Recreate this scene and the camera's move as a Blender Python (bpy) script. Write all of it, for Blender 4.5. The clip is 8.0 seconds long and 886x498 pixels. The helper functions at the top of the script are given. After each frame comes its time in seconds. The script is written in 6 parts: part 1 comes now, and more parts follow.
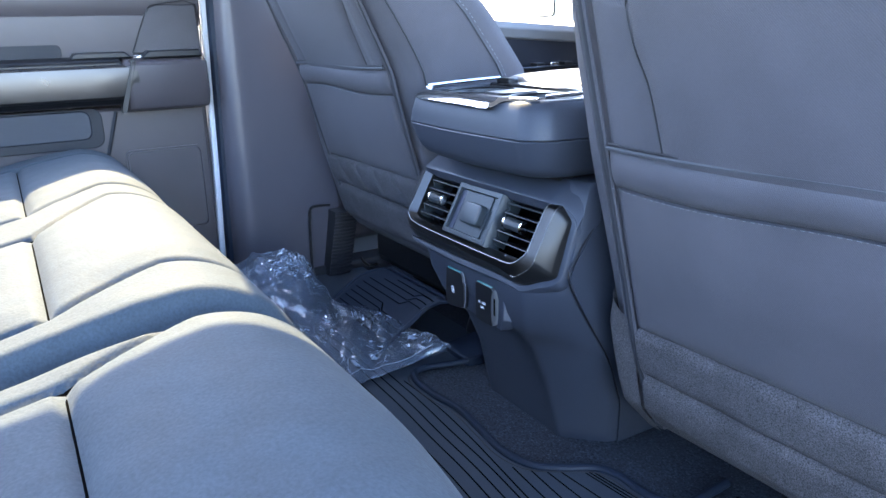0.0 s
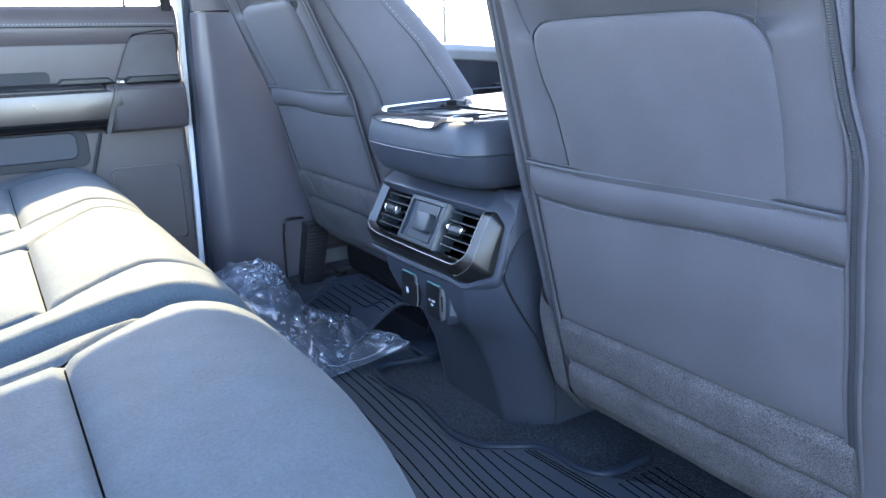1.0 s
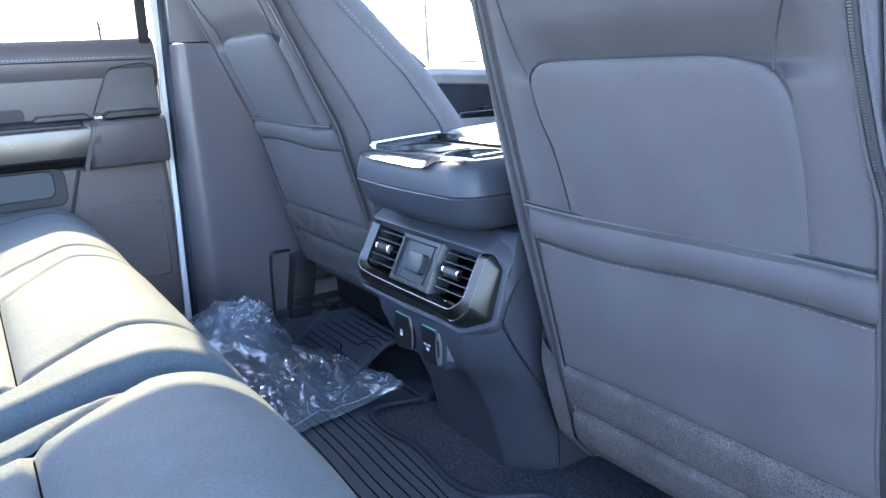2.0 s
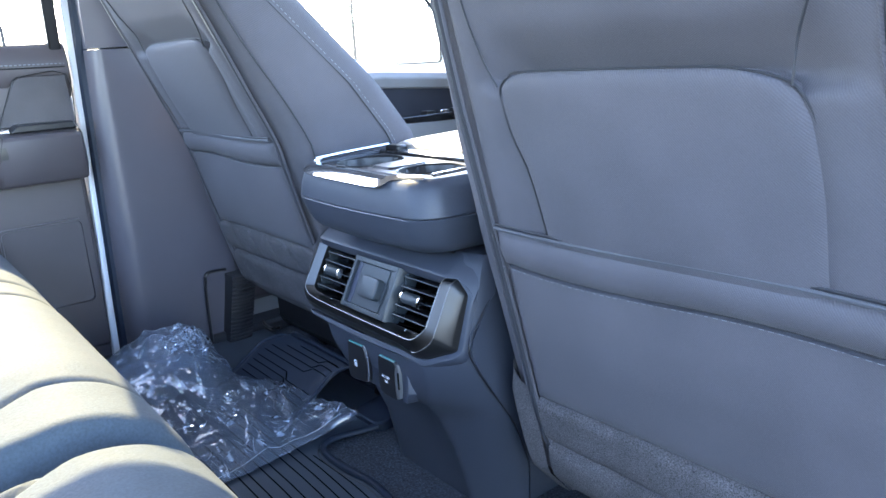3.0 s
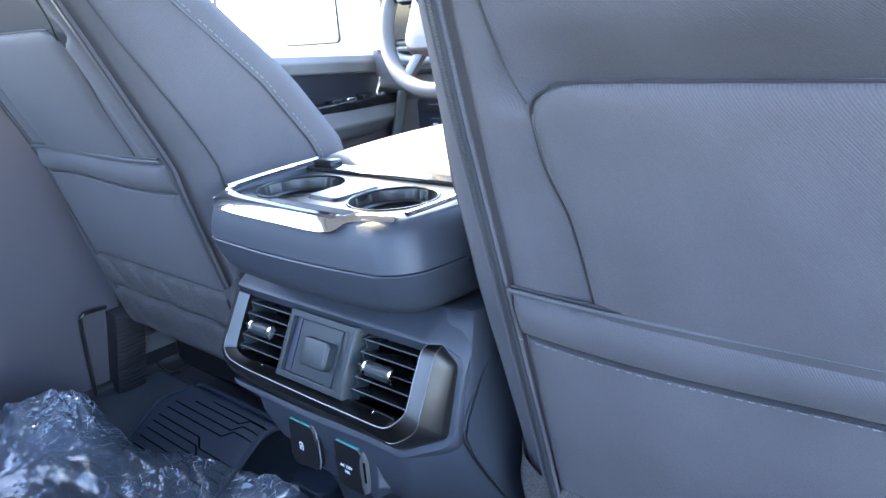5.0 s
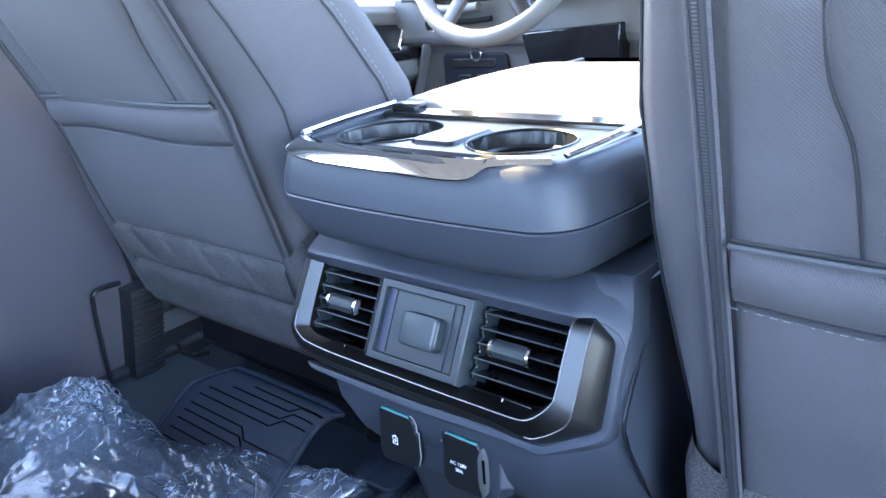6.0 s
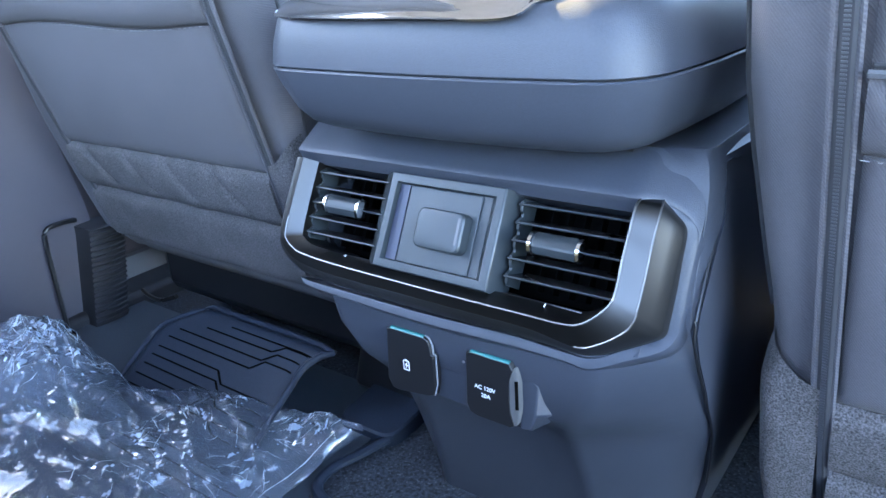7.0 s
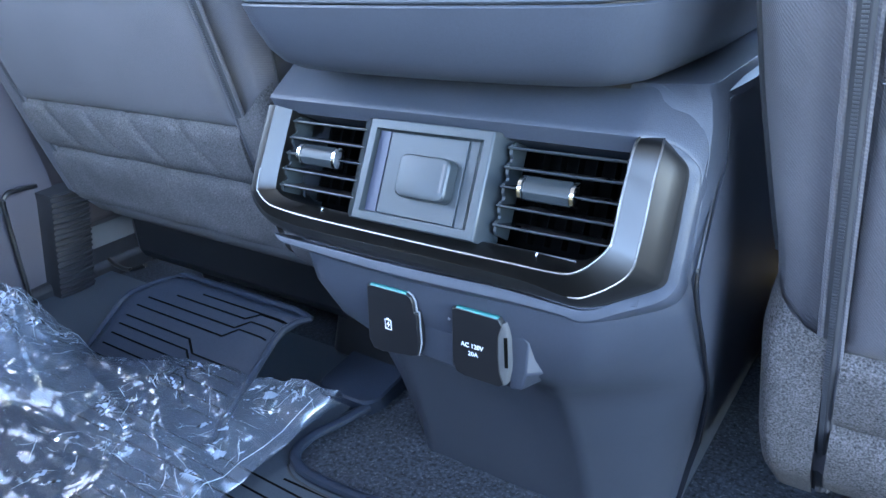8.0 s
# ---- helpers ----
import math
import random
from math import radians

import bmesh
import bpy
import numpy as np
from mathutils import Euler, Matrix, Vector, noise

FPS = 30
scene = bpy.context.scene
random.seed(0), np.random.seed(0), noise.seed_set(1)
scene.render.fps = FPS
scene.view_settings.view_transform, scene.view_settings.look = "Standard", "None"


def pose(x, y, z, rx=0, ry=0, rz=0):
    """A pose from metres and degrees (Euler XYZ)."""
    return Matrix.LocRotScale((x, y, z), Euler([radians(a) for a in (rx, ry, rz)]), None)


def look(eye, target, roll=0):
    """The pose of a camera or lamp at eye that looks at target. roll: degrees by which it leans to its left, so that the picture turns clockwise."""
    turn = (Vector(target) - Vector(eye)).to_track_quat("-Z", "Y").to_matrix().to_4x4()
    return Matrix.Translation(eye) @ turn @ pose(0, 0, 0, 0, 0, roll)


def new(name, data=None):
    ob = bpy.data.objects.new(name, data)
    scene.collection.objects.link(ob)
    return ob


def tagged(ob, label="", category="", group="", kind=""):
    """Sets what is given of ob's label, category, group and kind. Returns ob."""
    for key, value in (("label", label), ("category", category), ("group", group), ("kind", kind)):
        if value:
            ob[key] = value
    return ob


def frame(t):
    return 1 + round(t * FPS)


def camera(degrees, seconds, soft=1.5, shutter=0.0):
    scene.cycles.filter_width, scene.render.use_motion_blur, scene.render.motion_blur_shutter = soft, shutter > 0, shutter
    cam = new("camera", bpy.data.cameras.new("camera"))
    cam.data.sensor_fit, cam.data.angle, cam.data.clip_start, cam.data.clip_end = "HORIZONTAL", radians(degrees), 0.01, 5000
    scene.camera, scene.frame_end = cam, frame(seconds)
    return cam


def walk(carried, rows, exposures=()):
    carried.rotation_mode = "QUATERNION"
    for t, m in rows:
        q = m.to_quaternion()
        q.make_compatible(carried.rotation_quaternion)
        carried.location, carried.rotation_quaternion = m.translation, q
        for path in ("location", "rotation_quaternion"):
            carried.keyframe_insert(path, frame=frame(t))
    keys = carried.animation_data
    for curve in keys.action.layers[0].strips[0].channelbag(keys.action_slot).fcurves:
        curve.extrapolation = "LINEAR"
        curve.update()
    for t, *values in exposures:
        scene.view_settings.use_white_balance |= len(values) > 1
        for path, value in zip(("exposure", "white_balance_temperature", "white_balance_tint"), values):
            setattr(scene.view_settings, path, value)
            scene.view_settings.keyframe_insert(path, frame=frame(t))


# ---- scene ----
cam = camera(62.4, 8.0)
PATH = [
    (0, (0.821, -0.556, 0.582), (-0.83, 0.415, 0.006), -1.6),
    (0.5, (0.923, -0.573, 0.595), (-0.715, 0.431, 0.039), -1.0),
    (1, (0.953, -0.576, 0.599), (-0.687, 0.435, 0.062), -2.0),
    (1.5, (0.939, -0.564, 0.62), (-0.703, 0.455, 0.107), -2.8),
    (3, (0.813, -0.529, 0.642), (-0.708, 0.66, 0.122), -3.7),
    (3.5, (0.778, -0.5, 0.661), (-0.637, 0.811, 0.132), -3.7),
    (4, (0.727, -0.475, 0.661), (-0.615, 0.903, 0.112), -4.0),
    (5.5, (0.486, -0.437, 0.669), (-0.785, 0.963, 0.017), -5.3),
    (6, (0.393, -0.444, 0.623), (-0.833, 0.979, -0.063), -5.1),
    (6.5, (0.331, -0.441, 0.566), (-0.84, 1.011, -0.154), -4.4),
    (7, (0.306, -0.418, 0.526), (-0.837, 1.041, -0.226), -4.3),
    (7.5, (0.289, -0.405, 0.503), (-0.823, 1.063, -0.276), -4.1),
    (8, (0.286, -0.404, 0.495), (-0.793, 1.072, -0.315), -4.0),
]
walk(cam, [(t, look(eye, target, roll)) for t, eye, target, roll in PATH], exposures=[(0.0, 4.05, 5850, 18), (1.0, 4.22, 6000, 16), (3.5, 4.25, 6050, 16), (5.5, 4.48, 6050, 16), (8.0, 5.25, 6250, 13)])

# ---------------------------------------------------------------- world and sun
TO_SUN = Vector((-1.0, 0.2, 0.775)).normalized()
world = bpy.data.worlds.new("sky_world")
scene.world = world
world.use_nodes = True
wn = world.node_tree
sky = wn.nodes.new("ShaderNodeTexSky")
sky.sky_type = "NISHITA"
sky.sun_disc = False
sky.sun_elevation = math.asin(TO_SUN.z)
sky.sun_rotation = math.atan2(TO_SUN.x, TO_SUN.y)
wn.links.new(sky.outputs[0], wn.nodes["Background"].inputs[0])
wn.nodes["Background"].inputs[1].default_value = 0.15
sun = new("sun", bpy.data.lights.new("sun", "SUN"))
sun.data.energy, sun.data.angle, sun.data.color = 1.5, radians(0.5), (1.0, 0.82, 0.42)
sun.matrix_world = look(TO_SUN * 20, (0, 0, 0))


# ---------------------------------------------------------------- helpers
def smooth(a, b, v):
    v = min(1.0, max(0.0, (v - a) / (b - a)))
    return v * v * (3 - 2 * v)


def lerp(a, b, t):
    return a + (b - a) * t


def table(rows, v):
    """Smoothly read a small table of (key, value...) rows."""
    if v <= rows[0][0]:
        return rows[0][1:]
    for p, q in zip(rows, rows[1:]):
        if v <= q[0]:
            t = (v - p[0]) / (q[0] - p[0])
            return tuple(lerp(a, b, t) for a, b in zip(p[1:], q[1:]))
    return rows[-1][1:]


def thing(name, base, label, category, group="", kind=""):
    ob = new(name)
    ob.location = base
    ob.empty_display_size = 0.05
    return tagged(ob, label, category, group, kind)


def part(name, bm, material, parent=None, label="", bevel=0.0, angle=35, seg=2, kind=""):
    """Link a bmesh as one mesh object under a thing or a part; coordinates are the world's."""
    bmesh.ops.recalc_face_normals(bm, faces=bm.faces)
    for f in bm.faces:
        f.smooth = True
    limit = radians(angle)
    for e in bm.edges:
        if len(e.link_faces) == 2 and e.calc_face_angle(0) > limit:
            e.smooth = False
    me = bpy.data.meshes.new(name)
    bm.to_mesh(me)
    bm.free()
    if material:
        me.materials.append(material)
    ob = new(name, me)
    if bevel:
        mod = ob.modifiers.new("bevel", "BEVEL")
        mod.width, mod.segments, mod.limit_method, mod.angle_limit = bevel, seg, "ANGLE", limit
        mod.harden_normals = False
    if parent:
        ob.parent = parent
        if parent.data is None:
            ob.matrix_parent_inverse = Matrix.Translation(-parent.location)
    return tagged(ob, label, kind=kind)


def loft(rings, close=True, caps=True):
    """A skin over rings of points."""
    bm = bmesh.new()
    vs = [[bm.verts.new(p) for p in ring] for ring in rings]
    n = len(vs[0])
    for a, b in zip(vs, vs[1:]):
        for i in range(n if close else n - 1):
            j = (i + 1) % n
            bm.faces.new((a[i], a[j], b[j], b[i]))
    if caps and close:
        bm.faces.new(vs[0][::-1])
        bm.faces.new(vs[-1])
    return bm


def box(x0, x1, y0, y1, z0, z1, m=None):
    ring = [(x0, y0), (x1, y0), (x1, y1), (x0, y1)]
    bm = loft([[(x, y, z) for x, y in ring] for z in (z0, z1)])
    if m:
        bm.transform(m)
    return bm


def join(*some):
    out = bmesh.new()
    for bm in some:
        me = bpy.data.meshes.new("tmp")
        bm.to_mesh(me)
        bm.free()
        out.from_mesh(me)
        bpy.data.meshes.remove(me)
    return out


def prism(points, axis, a, b):
    """A flat outline pushed along an axis from a to b; points give the two other axes in order."""
    def at(p, v):
        p = list(p)
        p.insert("xyz".index(axis), v)
        return p
    return loft([[at(p, a) for p in points], [at(p, b) for p in points]])


def rounded(x0, x1, z0, z1, r, n=5):
    """Outline of a rounded rectangle."""
    out = []
    for cx, cz, s in ((x1 - r, z1 - r, 0), (x0 + r, z1 - r, 90), (x0 + r, z0 + r, 180), (x1 - r, z0 + r, 270)):
        for k in range(n + 1):
            a = radians(s + 90 * k / n)
            out.append((cx + r * math.cos(a), cz + r * math.sin(a)))
    return out


def smoothed(points, n=6):
    """Catmull-Rom through points."""
    pts = [Vector(p) for p in points]
    out = []
    for i in range(len(pts) - 1):
        p0, p1, p2, p3 = pts[max(i - 1, 0)], pts[i], pts[i + 1], pts[min(i + 2, len(pts) - 1)]
        for k in range(n):
            t = k / n
            out.append(0.5 * (2 * p1 + (p2 - p0) * t + (2 * p0 - 5 * p1 + 4 * p2 - p3) * t * t + (3 * p1 - p0 - 3 * p2 + p3) * t ** 3))
    out.append(pts[-1])
    return out


def tube(points, radius, sides=8, flat=1.0):
    """A round cord along points; radius may be a number or a function of 0..1."""
    rings = []
    pts = [Vector(p) for p in points]
    up = Vector((0.13, 0.21, 1)).normalized()
    for i, p in enumerate(pts):
        d = (pts[min(i + 1, len(pts) - 1)] - pts[max(i - 1, 0)]).normalized()
        a = d.cross(up)
        if a.length < 0.2:
            a = d.cross(Vector((0, 1, 0.2)))
        a.normalize()
        b = a.cross(d)
        r = radius(i / (len(pts) - 1)) if callable(radius) else radius
        rings.append([p + r * (math.cos(k * 2 * math.pi / sides) * a + flat * math.sin(k * 2 * math.pi / sides) * b) for k in range(sides)])
    return loft(rings)


def sheet(fn, nu, nv, thick=0.0):
    """A surface from fn(u, v) with u, v in 0..1; thick: pushed back along +y by that much to give it a body."""
    bm = bmesh.new()
    vs = [[bm.verts.new(fn(i / nu, j / nv)) for i in range(nu + 1)] for j in range(nv + 1)]
    for j in range(nv):
        for i in range(nu):
            bm.faces.new((vs[j][i], vs[j][i + 1], vs[j + 1][i + 1], vs[j + 1][i]))
    if thick:
        rim = [vs[0][i] for i in range(nu + 1)] + [vs[j][nu] for j in range(1, nv + 1)] + [vs[nv][i] for i in range(nu - 1, -1, -1)] + [vs[j][0] for j in range(nv - 1, 0, -1)]
        back = [bm.verts.new(v.co + Vector((0, thick, 0))) for v in rim]
        n = len(rim)
        for i in range(n):
            bm.faces.new((rim[(i + 1) % n], rim[i], back[i], back[(i + 1) % n]))
        bm.faces.new(back)
    return bm


# ---------------------------------------------------------------- materials
def mat(name, colour, rough=0.6, metal=0.0, grain=0.0, grain_scale=600.0, bump=0.0, bump_scale=900.0, spec=0.5, blotch=0.12, blotch_scale=14.0, sheen=0.0, rough_var=0.06):
    m = bpy.data.materials.new(name)
    m.use_nodes = True
    nt = m.node_tree
    b = nt.nodes["Principled BSDF"]
    co = nt.nodes.new("ShaderNodeTexCoord")
    n1 = nt.nodes.new("ShaderNodeTexNoise")
    n1.inputs["Scale"].default_value, n1.inputs["Detail"].default_value = blotch_scale, 4
    n2 = nt.nodes.new("ShaderNodeTexNoise")
    n2.inputs["Scale"].default_value, n2.inputs["Detail"].default_value = grain_scale, 2
    for n in (n1, n2):
        nt.links.new(co.outputs["Object"], n.inputs["Vector"])
    def scaled(sock, lo, hi):
        r = nt.nodes.new("ShaderNodeMapRange")
        r.inputs["From Min"].default_value, r.inputs["From Max"].default_value = 0.25, 0.75
        r.inputs["To Min"].default_value, r.inputs["To Max"].default_value = lo, hi
        nt.links.new(sock, r.inputs["Value"])
        return r.outputs[0]
    mul = nt.nodes.new("ShaderNodeMath")
    mul.operation = "MULTIPLY"
    nt.links.new(scaled(n1.outputs[0], 1 - blotch, 1 + blotch), mul.inputs[0])
    nt.links.new(scaled(n2.outputs[0], 1 - grain, 1 + grain), mul.inputs[1])
    mix = nt.nodes.new("ShaderNodeVectorMath")
    mix.operation = "SCALE"
    mix.inputs[0].default_value = colour[:3]
    nt.links.new(mul.outputs[0], mix.inputs["Scale"])
    nt.links.new(mix.outputs[0], b.inputs["Base Color"])
    nt.links.new(scaled(n1.outputs[0], rough - rough_var, rough + rough_var), b.inputs["Roughness"])
    b.inputs["Metallic"].default_value = metal
    b.inputs["Specular IOR Level"].default_value = spec
    if sheen:
        b.inputs["Sheen Weight"].default_value = sheen
        b.inputs["Sheen Roughness"].default_value = 0.5
    if bump:
        n3 = nt.nodes.new("ShaderNodeTexNoise")
        n3.inputs["Scale"].default_value, n3.inputs["Detail"].default_value = bump_scale, 3
        nt.links.new(co.outputs["Object"], n3.inputs["Vector"])
        bp = nt.nodes.new("ShaderNodeBump")
        bp.inputs["Strength"].default_value, bp.inputs["Distance"].default_value = bump, 0.001
        nt.links.new(n3.outputs[0], bp.inputs["Height"])
        nt.links.new(bp.outputs[0], b.inputs["Normal"])
    return m


SEAT = mat("seat_cloth", (0.077, 0.073, 0.081), 0.75, grain=0.12, grain_scale=1500, bump=0.25, bump_scale=1800, sheen=0.06, spec=0.3)
BENCH = mat("bench_cloth", (0.055, 0.069, 0.080), 0.8, grain=0.16, grain_scale=420, bump=0.45, bump_scale=260, blotch=0.14, blotch_scale=30, sheen=0.04, spec=0.22)
FELT = mat("carpet_felt", (0.072, 0.067, 0.068), 0.95, grain=0.9, grain_scale=760, bump=1.0, bump_scale=800, blotch=0.28, blotch_scale=28)
CARPET = mat("floor_carpet", (0.020, 0.024, 0.032), 0.95, grain=1.0, grain_scale=260, bump=1.0, bump_scale=520, blotch=0.3, blotch_scale=40)
# the liner's tongue and lip take this darker rubber for their shade
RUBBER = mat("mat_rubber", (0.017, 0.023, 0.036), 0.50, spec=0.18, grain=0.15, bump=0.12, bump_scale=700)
# same liner rubber made paler: light from the open door put into its colour
LINER_LIT = mat("liner_rubber_lit", (0.044, 0.054, 0.067), 0.50, spec=0.3, grain=0.15, bump=0.15, bump_scale=700)
PLASTIC = mat("console_plastic", (0.038, 0.043, 0.056), 0.47, spec=0.45, grain=0.08, bump=0.22, bump_scale=1300, blotch=0.05, rough_var=0.012)
TRIM = mat("door_plastic", (0.080, 0.068, 0.071), 0.38, rough_var=0.015, blotch=0.05, bump=0.08, bump_scale=1100)
# front cab's sun and glare put into a colour paler than the door plastic
DASH = mat("front_plastic_lit", (0.19, 0.187, 0.185), 0.55, bump=0.15, bump_scale=900)
INSERT = mat("door_insert_gloss", (0.022, 0.024, 0.032), 0.35)
PILLAR = mat("pillar_plastic", (0.102, 0.094, 0.106), 0.34, bump=0.05, bump_scale=1200, blotch=0.04, rough_var=0.01)
BRONZE = mat("bronze_dim_side", (0.050, 0.048, 0.046), 0.42, metal=0.8, blotch=0.05, rough_var=0.015)
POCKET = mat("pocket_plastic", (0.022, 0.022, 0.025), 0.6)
DARK = mat("black_plastic", (0.010, 0.010, 0.011), 0.35)
GREY = mat("dial_plastic", (0.026, 0.032, 0.036), 0.38, bump=0.05, spec=0.45)
SLATE = mat("recess_blue_tint", (0.030, 0.034, 0.058), 0.45)
FINGER = mat("worn_grey_plastic", (0.07, 0.07, 0.072), 0.5)
EDGE = mat("crest_highlight", (0.20, 0.195, 0.19), 0.40, metal=1.0, blotch=0.1, rough_var=0.04)
METAL = mat("dark_satin_metal", (0.085, 0.083, 0.080), 0.36, metal=1.0, blotch=0.05, rough_var=0.03)
CHROME = mat("chrome", (0.8, 0.8, 0.8), 0.07, metal=1.0, blotch=0.02, rough_var=0.02)
WHITE = mat("white_body_paint", (0.75, 0.76, 0.78), 0.3, blotch=0.03)
ROOFM = mat("headliner", (0.62, 0.60, 0.57), 0.9, grain=0.1)
ASPHALT = mat("asphalt", (0.115, 0.113, 0.110), 0.9, grain=0.3, grain_scale=60, blotch_scale=0.7)


def weave(m, scale, depth, tone, turn):
    """Adds a fine twill to a cloth: slanted threads that lift and shade."""
    nt = m.node_tree
    b = nt.nodes["Principled BSDF"]
    co = [n for n in nt.nodes if n.type == "TEX_COORD"][0]
    mp = nt.nodes.new("ShaderNodeMapping")
    mp.inputs["Rotation"].default_value = (0, turn, radians(20))
    nt.links.new(co.outputs["Object"], mp.inputs[0])
    w = nt.nodes.new("ShaderNodeTexWave")
    w.inputs["Scale"].default_value, w.inputs["Distortion"].default_value, w.inputs["Detail"].default_value, w.inputs["Detail Scale"].default_value = scale, 1.2, 1.0, 3.0
    nt.links.new(mp.outputs[0], w.inputs["Vector"])
    old = b.inputs["Normal"].links[0].from_node
    bp = nt.nodes.new("ShaderNodeBump")
    bp.inputs["Strength"].default_value, bp.inputs["Distance"].default_value = depth, 0.0006
    nt.links.new(w.outputs[1], bp.inputs["Height"])
    nt.links.new(old.outputs[0], bp.inputs["Normal"])
    nt.links.new(bp.outputs[0], b.inputs["Normal"])
    src = b.inputs["Base Color"].links[0].from_socket
    r = nt.nodes.new("ShaderNodeMapRange")
    r.inputs["To Min"].default_value, r.inputs["To Max"].default_value = 1 - tone, 1 + tone
    nt.links.new(w.outputs[1], r.inputs["Value"])
    sc = nt.nodes.new("ShaderNodeVectorMath")
    sc.operation = "SCALE"
    nt.links.new(src, sc.inputs[0])
    nt.links.new(r.outputs[0], sc.inputs["Scale"])
    nt.links.new(sc.outputs[0], b.inputs["Base Color"])



def speckle(m, scale, low, colour):
    """Adds pale flecks of lint to a pile."""
    nt = m.node_tree
    b = nt.nodes["Principled BSDF"]
    co = [n for n in nt.nodes if n.type == "TEX_COORD"][0]
    t = nt.nodes.new("ShaderNodeTexNoise")
    t.inputs["Scale"].default_value, t.inputs["Detail"].default_value = scale, 3
    nt.links.new(co.outputs["Object"], t.inputs["Vector"])
    r = nt.nodes.new("ShaderNodeMapRange")
    r.inputs["From Min"].default_value, r.inputs["From Max"].default_value = low, low + 0.12
    nt.links.new(t.outputs[0], r.inputs["Value"])
    mix = nt.nodes.new("ShaderNodeMix")
    mix.data_type = "RGBA"
    mix.inputs["B"].default_value = (*colour, 1)
    nt.links.new(r.outputs[0], mix.inputs["Factor"])
    nt.links.new(b.inputs["Base Color"].links[0].from_socket, mix.inputs["A"])
    nt.links.new(mix.outputs["Result"], b.inputs["Base Color"])


speckle(CARPET, 330, 0.58, (0.075, 0.08, 0.095))
weave(SEAT, 195, 0.30, 0.09, radians(40))
# near-black without specular: the shade inside recesses put into the colour
WELL = mat("recess_shade_black", (0.004, 0.004, 0.004), 0.95, spec=0.0)
VENT = mat("vent_plastic", (0.013, 0.0135, 0.015), 0.30)

def clear_film(name, haze, gloss):
    """Thin clear plastic: see-through, with a sheen that follows its crinkles, a little haze and white specks."""
    m = bpy.data.materials.new(name)
    m.use_nodes = True
    n = m.node_tree
    n.nodes.remove(n.nodes["Principled BSDF"])
    co = n.nodes.new("ShaderNodeTexCoord")

    def noise_at(scale, detail, twist):
        t = n.nodes.new("ShaderNodeTexNoise")
        t.inputs["Scale"].default_value, t.inputs["Detail"].default_value, t.inputs["Distortion"].default_value = scale, detail, twist
        n.links.new(co.outputs["Object"], t.inputs["Vector"])
        return t.outputs[0]

    clear = n.nodes.new("ShaderNodeBsdfTransparent")
    clear.inputs[0].default_value = (0.88, 0.92, 0.97, 1)
    shine = n.nodes.new("ShaderNodeBsdfGlossy")
    shine.inputs["Roughness"].default_value = 0.05
    bump = None
    for scale, detail, twist, strength, depth in ((55, 1, 1.0, 0.10, 0.003),):
        b = n.nodes.new("ShaderNodeBump")
        b.inputs["Strength"].default_value, b.inputs["Distance"].default_value = strength, depth
        n.links.new(noise_at(scale, detail, twist), b.inputs["Height"])
        if bump:
            n.links.new(bump.outputs[0], b.inputs["Normal"])
        bump = b
    fres = n.nodes.new("ShaderNodeFresnel")
    fres.inputs[0].default_value = 1.5
    n.links.new(bump.outputs[0], shine.inputs["Normal"])
    n.links.new(bump.outputs[0], fres.inputs["Normal"])
    milk = n.nodes.new("ShaderNodeMixShader")
    for k, kind in ((1, "ShaderNodeBsdfTranslucent"), (2, "ShaderNodeBsdfDiffuse")):
        s = n.nodes.new(kind)
        s.inputs[0].default_value = (0.70, 0.82, 1.0, 1)
        n.links.new(s.outputs[0], milk.inputs[k])
    specks = n.nodes.new("ShaderNodeMapRange")
    specks.inputs["From Min"].default_value, specks.inputs["From Max"].default_value = 0.72, 0.78
    specks.inputs["To Min"].default_value, specks.inputs["To Max"].default_value = haze, 0.6
    n.links.new(noise_at(330, 1, 0), specks.inputs["Value"])
    body = n.nodes.new("ShaderNodeMixShader")
    n.links.new(specks.outputs[0], body.inputs[0])
    n.links.new(clear.outputs[0], body.inputs[1])
    n.links.new(milk.outputs[0], body.inputs[2])
    amount = n.nodes.new("ShaderNodeMath")
    amount.operation = "MULTIPLY_ADD"
    amount.inputs[1].default_value, amount.inputs[2].default_value = gloss, 0.03
    n.links.new(fres.outputs[0], amount.inputs[0])
    out = n.nodes.new("ShaderNodeMixShader")
    n.links.new(amount.outputs[0], out.inputs[0])
    n.links.new(body.outputs[0], out.inputs[1])
    n.links.new(shine.outputs[0], out.inputs[2])
    n.links.new(out.outputs[0], n.nodes["Material Output"].inputs[0])
    return m


FILM = clear_film("clear_film", 0.105, 0.68)
FILM_FOLD = clear_film("crumpled_film", 0.24, 1.1)
FILM_GLINT = clear_film("glint_film", 0.50, 1.1)


GLASS = bpy.data.materials.new("window_glass")
GLASS.use_nodes = True
_n = GLASS.node_tree
_n.nodes.remove(_n.nodes["Principled BSDF"])
_tr = _n.nodes.new("ShaderNodeBsdfTransparent")
_tr.inputs[0].default_value = (0.93, 0.96, 0.95, 1)
_gl = _n.nodes.new("ShaderNodeBsdfGlossy")
_gl.inputs["Roughness"].default_value = 0.01
_lw = _n.nodes.new("ShaderNodeLayerWeight")
_lw.inputs[0].default_value = 0.5
_pw = _n.nodes.new("ShaderNodeMath")
_pw.operation = "POWER"
_pw.inputs[1].default_value = 5.0
_n.links.new(_lw.outputs["Facing"], _pw.inputs[0])
_ad = _n.nodes.new("ShaderNodeMath")
_ad.operation = "MULTIPLY_ADD"
